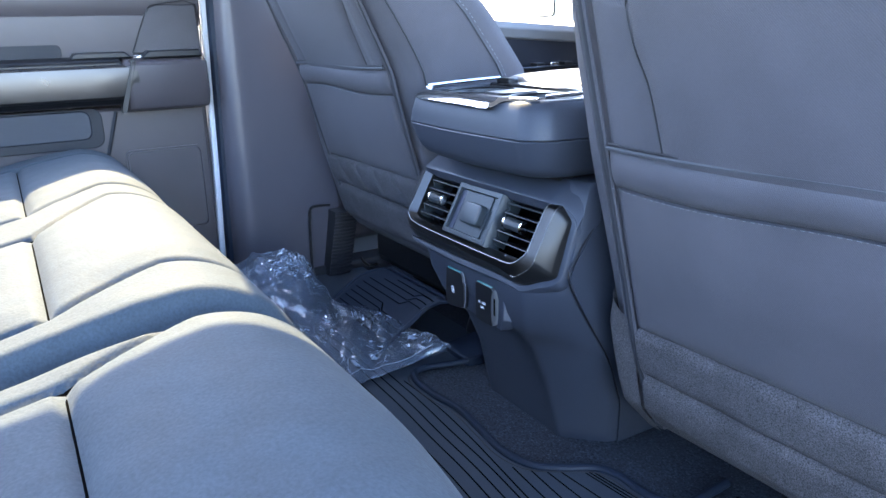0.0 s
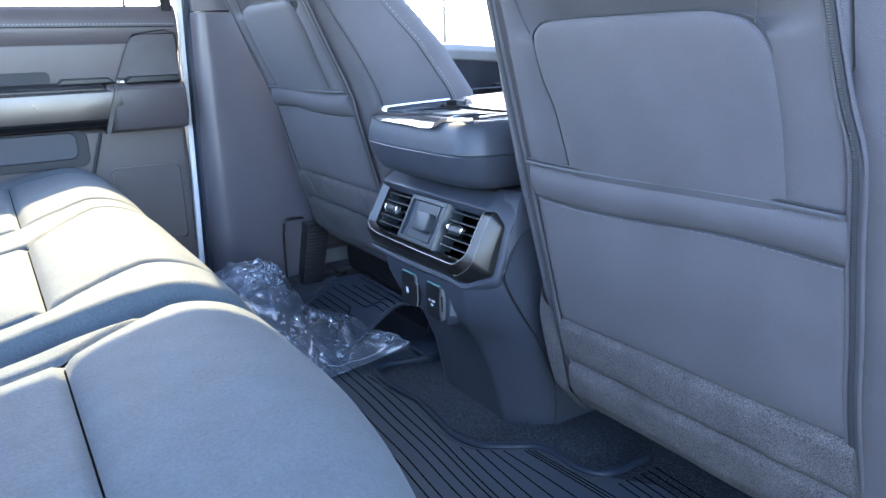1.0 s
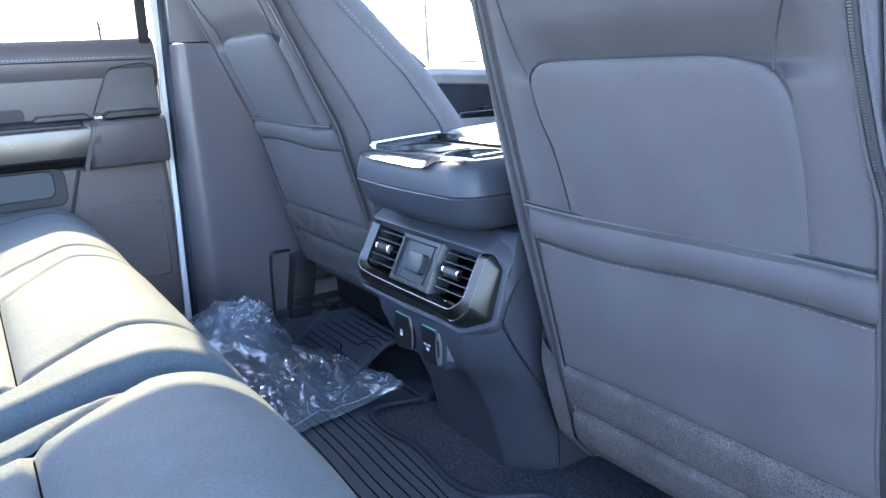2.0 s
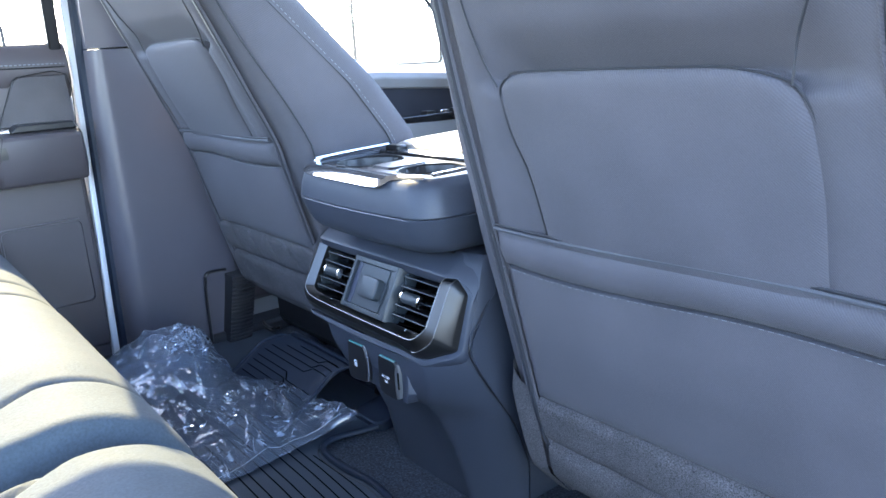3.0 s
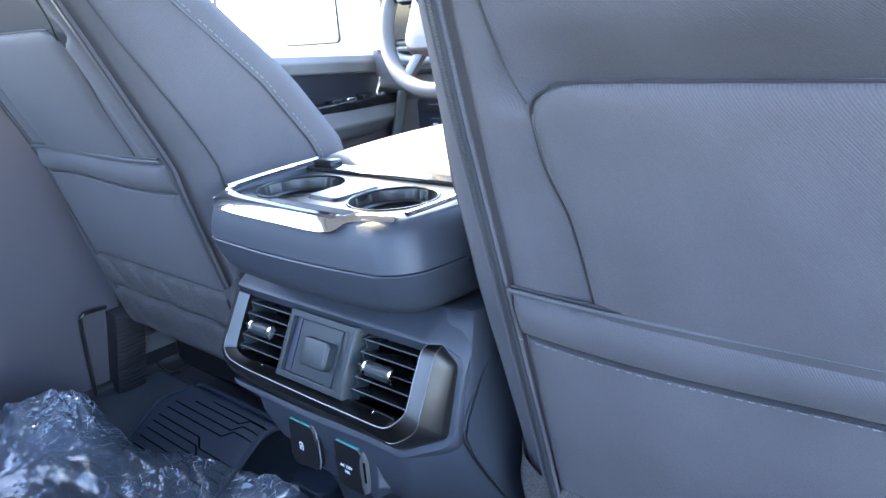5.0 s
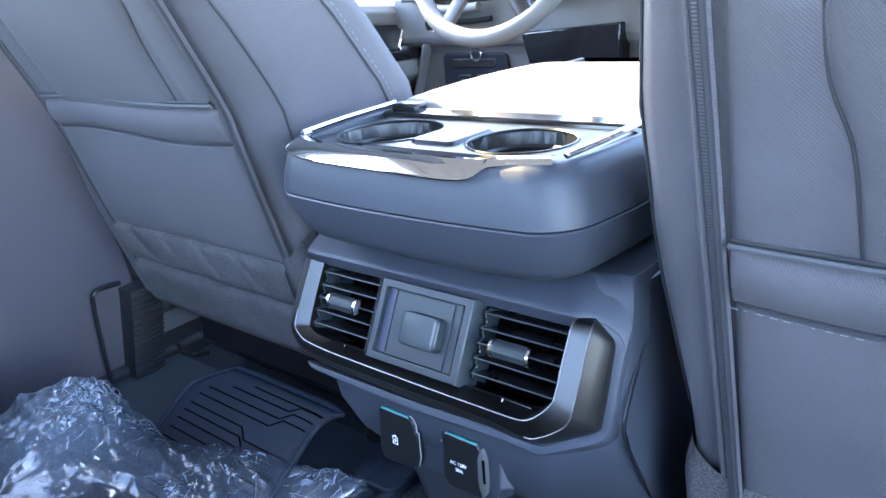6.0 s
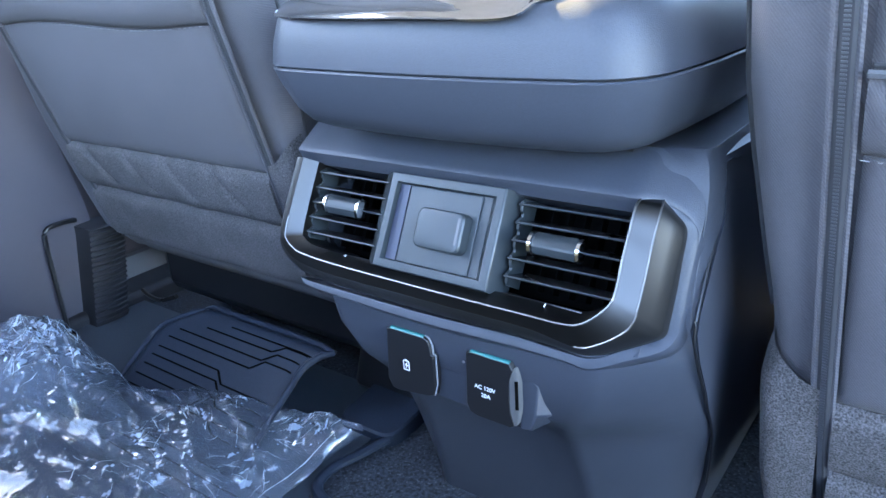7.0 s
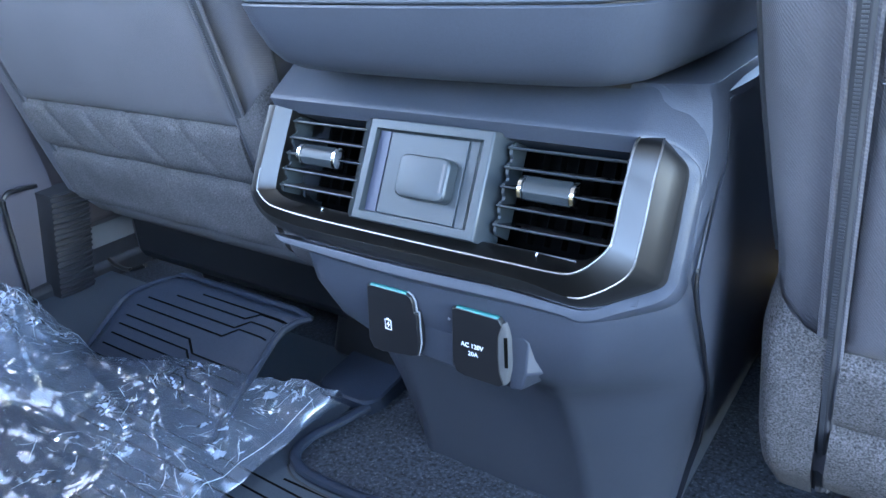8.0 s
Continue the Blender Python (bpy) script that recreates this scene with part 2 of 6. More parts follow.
_ad.inputs[1].default_value, _ad.inputs[2].default_value = 0.9, 0.04
_n.links.new(_pw.outputs[0], _ad.inputs[0])
_m1 = _n.nodes.new("ShaderNodeMixShader")
_n.links.new(_ad.outputs[0], _m1.inputs[0])
_n.links.new(_tr.outputs[0], _m1.inputs[1])
_n.links.new(_gl.outputs[0], _m1.inputs[2])
_n.links.new(_m1.outputs[0], _n.nodes["Material Output"].inputs[0])

# white for the glints on film creases, and for the welded seam
FOLD = mat("glint_and_seam_white", (0.62, 0.68, 0.74), 0.18, blotch=0.3, blotch_scale=60)
PIANO = mat("gloss_black_trim", (0.012, 0.012, 0.013), 0.08, blotch=0.02, rough_var=0.02)
TEETH = mat("zip_teeth", (0.036, 0.037, 0.042), 0.4)
ZIP = mat("zip_cloth", (0.026, 0.026, 0.030), 0.8)
STITCH = mat("pale_thread", (0.19, 0.195, 0.21), 0.8)
TEAL = mat("teal_edge", (0.012, 0.16, 0.15), 0.4)
PRINT = mat("white_print", (0.75, 0.77, 0.8), 0.6)
WELT = mat("welt_cloth", (0.066, 0.067, 0.074), 0.65, grain=0.15, grain_scale=1500, bump=0.2)
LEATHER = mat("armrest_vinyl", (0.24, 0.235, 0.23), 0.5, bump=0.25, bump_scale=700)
SATIN = mat("satin_door_trim", (0.085, 0.079, 0.074), 0.30, metal=0.8, blotch=0.05)
SPEAKER = mat("speaker_mesh", (0.065, 0.060, 0.064), 0.33, metal=0.4, grain=0.35, grain_scale=900, bump=0.4, bump_scale=1200, blotch=0.3, blotch_scale=9)


def stitches(points, length=0.0055, gap=0.003, r=0.0007):
    """Short thread dashes along a line of points."""
    pts = [Vector(p) for p in points]
    out = bmesh.new()
    run = 0.0
    step = length + gap
    for a, b in zip(pts, pts[1:]):
        d = b - a
        n = d.length
        if n < 1e-6:
            continue
        u = d / n
        while run < n:
            p, q = a + u * run, a + u * min(run + length, n)
            side = u.cross(Vector((0, 1, 0.2))).normalized() * r
            up = side.cross(u).normalized() * r * 1.4
            vs = [out.verts.new(c + s1 * side + s2 * up) for c in (p, q) for s1, s2 in ((1, 0), (0, 1), (-1, 0), (0, -1))]
            for k in range(4):
                out.faces.new((vs[k], vs[(k + 1) % 4], vs[4 + (k + 1) % 4], vs[4 + k]))
            out.faces.new(vs[:4][::-1])
            out.faces.new(vs[4:])
            run += step
        run -= n
    return out


# ---------------------------------------------------------------- cab shell
def body_panel(name, outline, x0, x1, material, label="", bevel=0.008):
    """A slab in the side of the cab, from a (y, z) outline."""
    return part(name, prism(outline, "x", x0, x1), material, None, label, bevel=bevel, kind="structure")


part("floor", box(-0.95, 0.95, -1.12, 1.5, -0.08, 0.0), CARPET, None, "black carpeted cab floor", kind="structure")
part("ceiling", loft([[(-0.66, y, 1.235), (-0.4, y, 1.245), (0, y, 1.25), (0.4, y, 1.245), (0.66, y, 1.235), (0.74, y, 1.25), (0.4, y, 1.29), (-0.4, y, 1.29), (-0.74, y, 1.25)] for y in (-1.12, -0.5, 0.1, 0.56)]), ROOFM, None, "pale woven headliner under the roof", kind="structure")
part("wall_rear", join(box(-0.92, 0.92, -1.16, -1.10, -0.08, 0.62), box(-0.92, -0.62, -1.16, -1.10, 0.62, 1.22), box(0.62, 0.92, -1.16, -1.10, 0.62, 1.22), box(-0.62, 0.62, -1.16, -1.10, 1.10, 1.22)), TRIM, None, "dark trim of the cab's back wall", kind="structure")
for side, name in ((-1, "left"), (1, "right")):
    part("roof_rail_" + name, tube([(side * 0.74, -1.12, 1.225), (side * 0.74, 0.42, 1.225), (side * 0.76, 0.66, 1.155), (side * 0.86, 1.45, 0.66)], 0.042, 10), ROOFM, None, "pale roof rail and windscreen pillar trim", kind="structure")
    part("pillar_rear_" + name, prism([(-1.13, 0.0), (-1.02, 0.0), (-1.02, 0.66), (-0.98, 1.2), (-1.13, 1.2)], "x", side * 0.80, side * 0.94), ROOFM, None, "rear cab pillar trim", kind="structure")
part("header_front", tube([(-0.76, 0.60, 1.18), (0, 0.54, 1.22), (0.76, 0.60, 1.18)], 0.04, 8), ROOFM, None, "pale windscreen header trim", kind="structure")
body_panel("wall_right", [(-0.06, -0.08), (1.4, -0.08), (1.4, 0.6), (-0.06, 0.6)], 0.86, 0.94, TRIM, "dark front door on the open side")
part("pillar_right", loft([[(0.80, y0, z), (0.80, y1, z), (0.92, y1, z), (0.92, y0, z)] for z, y0, y1 in ((0.0, 0.02, 0.16), (0.6, -0.02, 0.08), (1.18, -0.02, 0.06))]), TRIM, None, "dark middle pillar on the open side", bevel=0.015, kind="structure")

# door sill and outer skin
part("door_sill", box(-0.93, -0.80, -1.0, 1.3, -0.06, 0.03), POCKET, None, "black sill trim along the floor edge", bevel=0.01, kind="structure")
part("trim_jamb", loft([[(-0.895, y, z), (-0.895, y + 0.017, z), (-0.862, y + 0.017, z), (-0.862, y, z)] for z, y in ((0.02, -0.176), (0.3, -0.163), (0.54, -0.156), (0.77, -0.150), (1.18, -0.142))]), WHITE, None, "white painted door jamb", bevel=0.003, kind="structure")
part("trim_seal", tube(smoothed([(-0.850, -0.152, 0.02), (-0.848, -0.143, 0.3), (-0.846, -0.136, 0.54), (-0.842, -0.128, 0.77), (-0.79, -0.12, 1.17)], 5), 0.013, 8), RUBBER, None, "black rubber door seal", kind="structure")


def pillar():
    """The middle pillar's trim: a lower cover that spreads towards the floor, and an upper one."""
    low = [(0.0, -0.150, 0.13), (0.2, -0.146, 0.115), (0.35, -0.142, 0.09), (0.52, -0.137, 0.06), (0.689, -0.130, 0.03)]
    rings = []
    for k in range(29):
        z = 0.689 * k / 28
        y0, y1 = table(low, z)
        ring = []
        for j in range(13):
            t = j / 12
            y = lerp(y0, y1, t)
            bulge = 0.030 * (1 - (1 - min(1.0, t / 0.2)) ** 2.2) ** 0.6 - 0.032 * t
            ring.append((-0.822 + bulge, y, z))
        ring += [(-0.88, y1 + 0.004, z), (-0.88, y0, z)]
        rings.append(ring)
    ob = thing("pillar_trim", (-0.82, -0.05, 0.0), "dark grey moulded plastic trim of the middle pillar", "pillar trim")
    part("lower_cover", loft(rings), PILLAR, ob, angle=50)
    up = []
    for k in range(8):
        z = 0.692 + 0.50 * k / 7
        ring = []
        for j in range(9):
            t = j / 8
            ring.append((-0.824 + 0.028 * math.sin(math.pi * (0.12 + 0.7 * t)) + 0.12 * (z - 0.69), lerp(-0.129, 0.02, t), z))
        ring += [(-0.88 + 0.12 * (z - 0.69), 0.025, z), (-0.88 + 0.12 * (z - 0.69), -0.129, z)]
        up.append(ring)
    part("upper_cover", loft(up), PILLAR, ob, angle=50)
    part("access_panel", tube(smoothed([(-0.795, 0.026, 0.02), (-0.797, 0.030, 0.15), (-0.797, 0.036, 0.182), (-0.797, 0.06, 0.186), (-0.797, 0.083, 0.184)], 6), 0.0035, 6), DARK, ob, "dark recessed panel line")


pillar()


def bellows():
    ob = thing("ribbed_belt_cover", (-0.79, 0.11, 0.0), "black ribbed plastic cover beside the driver's seat", "vent cover")
    pl = [(0.005, 0.060, 0.115), (0.16, 0.088, 0.146)]
    rings = []
    for k in range(13):
        z = lerp(0.004, 0.168, k / 12)
        y0, y1 = table(pl, z)
        rings.append([(-0.778 + 0.004 * math.sin(math.pi * j / 6), lerp(y0, y1, j / 6), z) for j in range(7)] + [(-0.83, y1, z), (-0.83, y0, z)])
    part("cover_body", loft(rings), POCKET, ob, angle=70)
    for k in range(20):
        zc = 0.010 + 0.0082 * k
        rib = []
        for dz, d in ((-0.0026, -0.004), (-0.0014, 0.0022), (0.0006, 0.0030), (0.0014, 0.0016), (0.0018, -0.004)):
            y0, y1 = table(pl, zc + dz)
            rib.append([(-0.777 + d + 0.004 * math.sin(math.pi * j / 6), lerp(y0, y1, j / 6), zc + dz) for j in range(7)] + [(-0.80, y1, zc + dz), (-0.80, y0, zc + dz)])
        part("rib", loft(rib), POCKET, ob, angle=70)


bellows()


def rear_door():
    """The closed rear door opposite the open side, seen from within."""
    ob = thing("door_rear_left", (-0.88, -0.5, 0.0), "closed rear door with dark grey panel, silver pull bar and speaker grille", "door", kind="structure")
    part("door_shell", box(-0.94, -0.875, -1.02, -0.162, 0.0, 0.69), TRIM, ob, bevel=0.006)
    # upper trim below the glass
    part("belt_pad", loft([[(-0.875, y, 0.60), (-0.852, y, 0.63), (-0.850, y, 0.665), (-0.856, y, 0.695), (-0.868, y, 0.708), (-0.895, y, 0.708), (-0.90, y, 0.6)] for y in (-1.02, -0.6, -0.168, -0.1575)]), TRIM, ob, bevel=0.003)
    part("belt_seam", tube([(-0.850, -1.0, 0.667), (-0.850, -0.166, 0.661)], 0.0016, 6), DARK, ob)
    part("belt_stitching", stitches([(-0.8485, -1.0, 0.673), (-0.8485, -0.166, 0.667)], 0.005, 0.003, 0.0008), STITCH, ob, "pale stitching", kind="stuff")
    part("upper_panel", loft([[(-0.885, y, 0.53), (-0.856, y, 0.535), (-0.852, y, 0.58), (-0.853, y, 0.628), (-0.885, y, 0.64)] for y in (-1.02, -0.6, -0.17)]), TRIM, ob, bevel=0.003)
    g = [(-0.304, 0.551), (-0.270, 0.628), (-0.262, 0.640), (-0.247, 0.646), (-0.168, 0.646), (-0.166, 0.545)]
    part("speaker_grille", prism(g, "x", -0.856, -0.8455), SPEAKER, ob, "dark perforated speaker grille", bevel=0.002)
    gl = [(-0.8455, y, z) for y, z in g]
    part("grille_border", tube(smoothed(gl, 3), 0.0012, 6), DARK, ob)
    part("grille_accent", box(-0.846, -0.838, -0.306, -0.165, 0.541, 0.547), CHROME, ob, "thin bright strip under the grille", bevel=0.001)
    # armrest with pull bar
    part("armrest", loft([[(-0.87, y, 0.43), (-0.80 - e, y, 0.44), (-0.785 - e, y, 0.47), (-0.79 - e, y, 0.532), (-0.81 - e, y, 0.541), (-0.87, y, 0.543)] for y, e in ((-0.335, 0.008), (-0.326, 0.0), (-0.19, 0.0), (-0.170, 0.008), (-0.164, 0.025))]), TRIM, ob, bevel=0.005)
    part("armrest_rear", loft([[(-0.87, y, 0.45), (-0.812, y, 0.452), (-0.800, y, 0.465), (-0.80, y, 0.538), (-0.815, y, 0.546), (-0.87, y, 0.548)] for y in (-1.0, -0.6, -0.335)]), DARK, ob, bevel=0.004)
    part("pull_bar", loft([[(-0.80, y, 0.463 + c), (-0.789, y, 0.468 + c), (-0.786, y, 0.495), (-0.790, y, 0.527), (-0.80, y, 0.532)] for y, c in ((-1.0, 0.0), (-0.7, 0.0), (-0.40, 0.0), (-0.322, 0.0), (-0.306, 0.03))]), SATIN, ob, "satin silver pull bar", bevel=0.003)
    part("arm_gap", loft([[(-0.798, y0, 0.436), (-0.7835, y0 + 0.002, 0.45), (-0.7835, y0 + 0.028, 0.535), (-0.80, y0 + 0.028, 0.54), (-0.80, y0 + 0.018, 0.54), (-0.7835, y0 + 0.02, 0.535), (-0.7835, y0 - 0.008, 0.45), (-0.798, y0 - 0.008, 0.436)] for y0 in (-0.338,)] + [[(-0.82, -0.338, 0.436), (-0.81, -0.336, 0.45), (-0.81, -0.31, 0.535), (-0.82, -0.31, 0.54), (-0.82, -0.32, 0.54), (-0.81, -0.318, 0.535), (-0.81, -0.346, 0.45), (-0.82, -0.346, 0.436)]]), DARK, ob)
    part("switch_recess", prism(rounded(-0.60, -0.435, 0.545, 0.572, 0.01), "x", -0.86, -0.8505), POCKET, ob, bevel=0.001)
    part("switch_bezel", prism([(-0.425, 0.543), (-0.415, 0.556), (-0.325, 0.556), (-0.31, 0.543)], "x", -0.86, -0.81), DARK, ob, bevel=0.003)
    part("latch_cup", prism([(-0.295, 0.541), (-0.28, 0.556), (-0.18, 0.556), (-0.175, 0.541)], "x", -0.86, -0.80), DARK, ob, bevel=0.003)
    # lower panel with map pocket and embossed field
    part("lower_panel", loft([[(-0.885, y, 0.05), (-0.868, y, 0.06), (-0.858, y, 0.2), (-0.855, y, 0.44), (-0.885, y, 0.45)] for y in (-1.02, -0.6, -0.182, -0.172)]), TRIM, ob, bevel=0.004)
    fld = rounded(-0.345, -0.186, 0.165, 0.352, 0.012)
    part("embossed_field", loft([[(-0.857, y, z) for y, z in fld], [(-0.852, y * 0.999, z) for y, z in fld], [(-0.852, -0.2655 + (y + 0.2655) * 0.95, 0.2585 + (z - 0.2585) * 0.955) for y, z in fld], [(-0.8575, -0.2655 + (y + 0.2655) * 0.93, 0.2585 + (z - 0.2585) * 0.935) for y, z in fld]]), TRIM, ob)
    # dark plate stands for the shadow round the recessed pocket's edges
    part("pocket_shadow", prism(rounded(-1.0, -0.380, 0.364, 0.446, 0.022), "x", -0.864, -0.8525), POCKET, ob, "map pocket recess, a dark plate for its shadow", bevel=0.002)
    part("pocket_panel", prism(rounded(-1.0, -0.402, 0.382, 0.442, 0.018), "x", -0.860, -0.8495), PLASTIC, ob, "dark inner plate of the map pocket", bevel=0.003)
    part("slant_gap", tube([(-0.853, -0.352, 0.436), (-0.8535, -0.372, 0.37), (-0.8545, -0.392, 0.30), (-0.856, -0.41, 0.1)], 0.0045, 6), POCKET, ob)
    win = thing("window_1", (-0.86, -0.5, 0.7), "clear rear door window with a dark frame", "window", kind="structure")
    part("window_frame", loft([[(-0.885 + 0.12 * (z - 0.7), -0.187, z), (-0.885 + 0.12 * (z - 0.7), -0.164, z), (-0.855 + 0.12 * (z - 0.7), -0.164, z), (-0.855 + 0.12 * (z - 0.7), -0.187, z)] for z in (0.69, 1.18)]), DARK, win, bevel=0.004)
    pane = part("pane", loft([[(-0.876 + e, -1.0, 0.69), (-0.876 + e, -0.18, 0.69), (-0.818 + e, -0.18, 1.17), (-0.818 + e, -1.0, 1.17)] for e in (0, 0.004)]), GLASS, win)
    pane.visible_shadow = False
    part("lock_pin", tube([(-0.868, -0.262, 0.70), (-0.868, -0.262, 0.738), (-0.868, -0.262, 0.745)], lambda t: 0.0035 if t < 0.9 else 0.002, 8), DARK, ob, "black lock pin")


rear_door()


# ---------------------------------------------------------------- front seats
LEAN = [0.24, 0.24]


def seat_rear(z):
    y = -0.02 - (LEAN[1] if z > 0.456 else LEAN[0]) * (z - 0.456)
    if z < 0.13:
        y += 0.6 * (0.13 - z)
    return y


def seat(s, dz, skirt, lean, name_label):
    """A front seat: s is +1 or -1 for its side; dz lifts it; skirt lifts its felt hem."""
    LEAN[:] = lean
    ob = thing("front_seat", (s * 0.455, 0.25, 0.0), name_label, "seat", "front seats")

    def P(x, y, z):
        return (s * x, y, z + dz)

    # padded body
    side = [(0.09, 0.224, 0.70, 0.16), (0.16, 0.215, 0.71, 0.22), (0.24, 0.213, 0.715, 0.24), (0.30, 0.212, 0.715, 0.25), (0.35, 0.204, 0.714, 0.25), (0.40, 0.197, 0.713, 0.245), (0.45, 0.192, 0.711, 0.228), (0.54, 0.190, 0.706, 0.16), (0.62, 0.199, 0.70, 0.085), (0.70, 0.205, 0.69, 0.01), (0.80, 0.233, 0.665, -0.06), (0.86, 0.265, 0.635, -0.09), (0.89, 0.315, 0.59, -0.115)]
    rings = []
    for k in range(41):
        z = lerp(0.09, 0.89, k / 40)
        xi, xo, yf = table(side, z)
        yr = seat_rear(z) + 0.007 + 0.5 * max(0.0, z - 0.84)
        mid = (xi + xo) / 2
        out = 0.4 * max(0.0, z - 0.8)
        dent = 0.045 * smooth(0.55, 0.60, z)
        full = 0.8 + 0.2 * (1 - smooth(0.40, 0.50, z)) + 0.3 * (1 - smooth(0.28, 0.40, z))
        half = [(0.30 + out, yr + dent), (0.275 + out, yr + dent), (0.256 + out, yr + 0.001), (0.243 + out, yr + 0.004), (lerp(xi, 0.243, 0.68) + 0.6 * out, yr + 0.011 - 0.007 * full), (lerp(xi, 0.243, 0.30), yr + 0.026 - 0.017 * full), (xi + 0.002, yr + 0.045 - 0.021 * full), (xi, yr + 0.065 - 0.018 * full), (xi - 0.002, lerp(yr, yf, 0.6)), (xi + 0.002, yf - 0.04), (xi + 0.014, yf - 0.012), (xi + 0.04, yf), (xi + 0.08, yf - 0.02), (mid - 0.08, yf - 0.05)]
        other = [(2 * 0.455 - x if i < 4 else (xo + xi) - x, y) for i, (x, y) in enumerate(half)]
        rings.append([P(x, max(y, yr), z) for x, y in half] + [P(x, max(y, yr), z) for x, y in other[::-1]])
    part("cushioned_back", loft(rings), SEAT, ob, angle=60)

    # upper rear cover with the hollow above the centre panel
    zt = 0.86
    zb = 0.452

    def cover(u, v):
        z = lerp(zb, zt, v)
        x0, x1 = 0.256 + 0.35 * max(0, z - 0.8), 0.650 - 0.35 * max(0, z - 0.8)
        x = lerp(x0, x1, u)
        y = seat_rear(z) + 0.5 * max(0.0, z - 0.80) ** 1.3
        inn = smooth(0.262, 0.34, x) * (1 - smooth(0.555, 0.645, x))
        y += 0.034 * inn * smooth(0.598, 0.615, z) * (0.75 * (1 - smooth(0.606, 0.664, z)) + 0.25 * (1 - smooth(0.63, 0.72, z)))
        y += 0.004 * smooth(0.285, 0.31, x) * (1 - smooth(0.585, 0.61, x)) * (1 - smooth(0.60, 0.62, z))
        d = min(x - x0, x1 - x)
        y += 0.006 * math.exp(-d / 0.006)
        return P(x, y, z)
    part("upper_cover", sheet(cover, 90, 100, 0.05), SEAT, ob, angle=60)

    # centre panel, puffed, with rounded upper corners
    lft = [(0.452, 0.327), (0.496, 0.323), (0.529, 0.318), (0.56, 0.307), (0.591, 0.303), (0.606, 0.305), (0.616, 0.318), (0.6205, 0.345)]
    rgt = [(0.452, 0.602), (0.529, 0.602), (0.559, 0.598), (0.584, 0.593), (0.601, 0.585), (0.611, 0.574), (0.617, 0.55), (0.6205, 0.515)]

    def panel(u, v):
        z = lerp(0.452, 0.6205, v)
        a, b = table(lft, z)[0], table(rgt, z)[0]
        x = lerp(a, b, u)
        d = min(x - a, b - x, (0.6215 - z) * 1.2)
        y = seat_rear(z) + 0.0055 - 0.008 * (1 - math.exp(-max(d, 0) / 0.007)) - 0.004 * math.sin(math.pi * u) * (v * (1 - v) * 4) ** 0.5
        return P(x, y, z)
    part("centre_panel", sheet(panel, 60, 48, 0.012), SEAT, ob, angle=60)
    edge = [P(x, seat_rear(z) + 0.004, z) for z, x in lft] + [P(x, seat_rear(z) + 0.004, z) for z, x in rgt[::-1]]
    part("panel_seam", tube(smoothed(edge, 4), 0.0011, 6), POCKET, ob)
    part("seam_upper_inner", tube(smoothed([P(0.304, seat_rear(0.607) + 0.001, 0.607), P(0.290, seat_rear(0.636) + 0.002, 0.636), P(0.281, seat_rear(0.69), 0.69), P(0.277, seat_rear(0.80) - 0.001, 0.80)], 6), 0.0010, 6), POCKET, ob)
    part("seam_upper_outer", tube(smoothed([P(0.580, seat_rear(0.607) + 0.001, 0.607), P(0.583, seat_rear(0.636) + 0.005, 0.636), P(0.592, seat_rear(0.66) + 0.002, 0.66), P(0.603, seat_rear(0.69), 0.69), P(0.625, seat_rear(0.80) - 0.001, 0.80)], 6), 0.0010, 6), POCKET, ob)

    # map pocket: rolled flap and panel below it
    def flap(u, v):
        x = lerp(0.256, 0.650, u)
        top = 0.4585 - 0.002 * math.sin(2 * math.pi * u)
        low = 0.417 - 0.004 * math.sin(math.pi * 2 * u) - 0.003 * (u > 0.9) * 0
        z = lerp(low, top, v)
        d = min(x - 0.256, 0.650 - x)
        y = seat_rear(z) + 0.004 - 0.0115 * (math.sin(math.pi * min(1, v * 1.02)) ** 0.55) * (1 - 0.6 * math.exp(-d / 0.006)) - 0.002 * (v > 0.97)
        return P(x, y, z)
    part("pocket_flap", sheet(flap, 60, 16, 0.008), SEAT, ob, angle=60)
    part("flap_cord", tube([P(lerp(0.256, 0.650, k / 30), seat_rear(0.459) - 0.003, 0.4595 - 0.002 * math.sin(2 * math.pi * k / 30)) for k in range(31)], 0.0022, 6), WELT, ob)
    # dark cord just above the flap, put in as its shadow
    part("flap_shadow", tube([P(lerp(0.258, 0.648, k / 30), seat_rear(0.462) - 0.0012, 0.4632 - 0.002 * math.sin(2 * math.pi * k / 30)) for k in range(31)], 0.0016, 6), POCKET, ob)
    part("flap_stitching", stitches([P(lerp(0.257, 0.648, k / 40), seat_rear(0.417) - 0.0040, 0.4155 - 0.004 * math.sin(math.pi * 2 * k / 40)) for k in range(41)], 0.0042, 0.0036, 0.0003), STITCH, ob, "pale stitching", kind="stuff")
    hem = 0.238 + skirt

    def lower(u, v):
        x = lerp(0.257, 0.650, u)
        low = hem + 0.006
        z = lerp(low, 0.415 - 0.004 * math.sin(math.pi * 2 * u), v)
        d = min(x - 0.257, 0.650 - x, (z - low))
        sag = 0.006 * math.sin(math.pi * u) * math.sin(math.pi * v) + 0.0022 * noise.noise(Vector((x * 9, z * 6, s * 3.0)))
        y = seat_rear(z) + 0.005 - 0.007 * (1 - math.exp(-max(d, 0) / 0.007)) - sag
        return P(x, y, z)
    part("pocket_panel", sheet(lower, 60, 36, 0.008), SEAT, ob, angle=60)

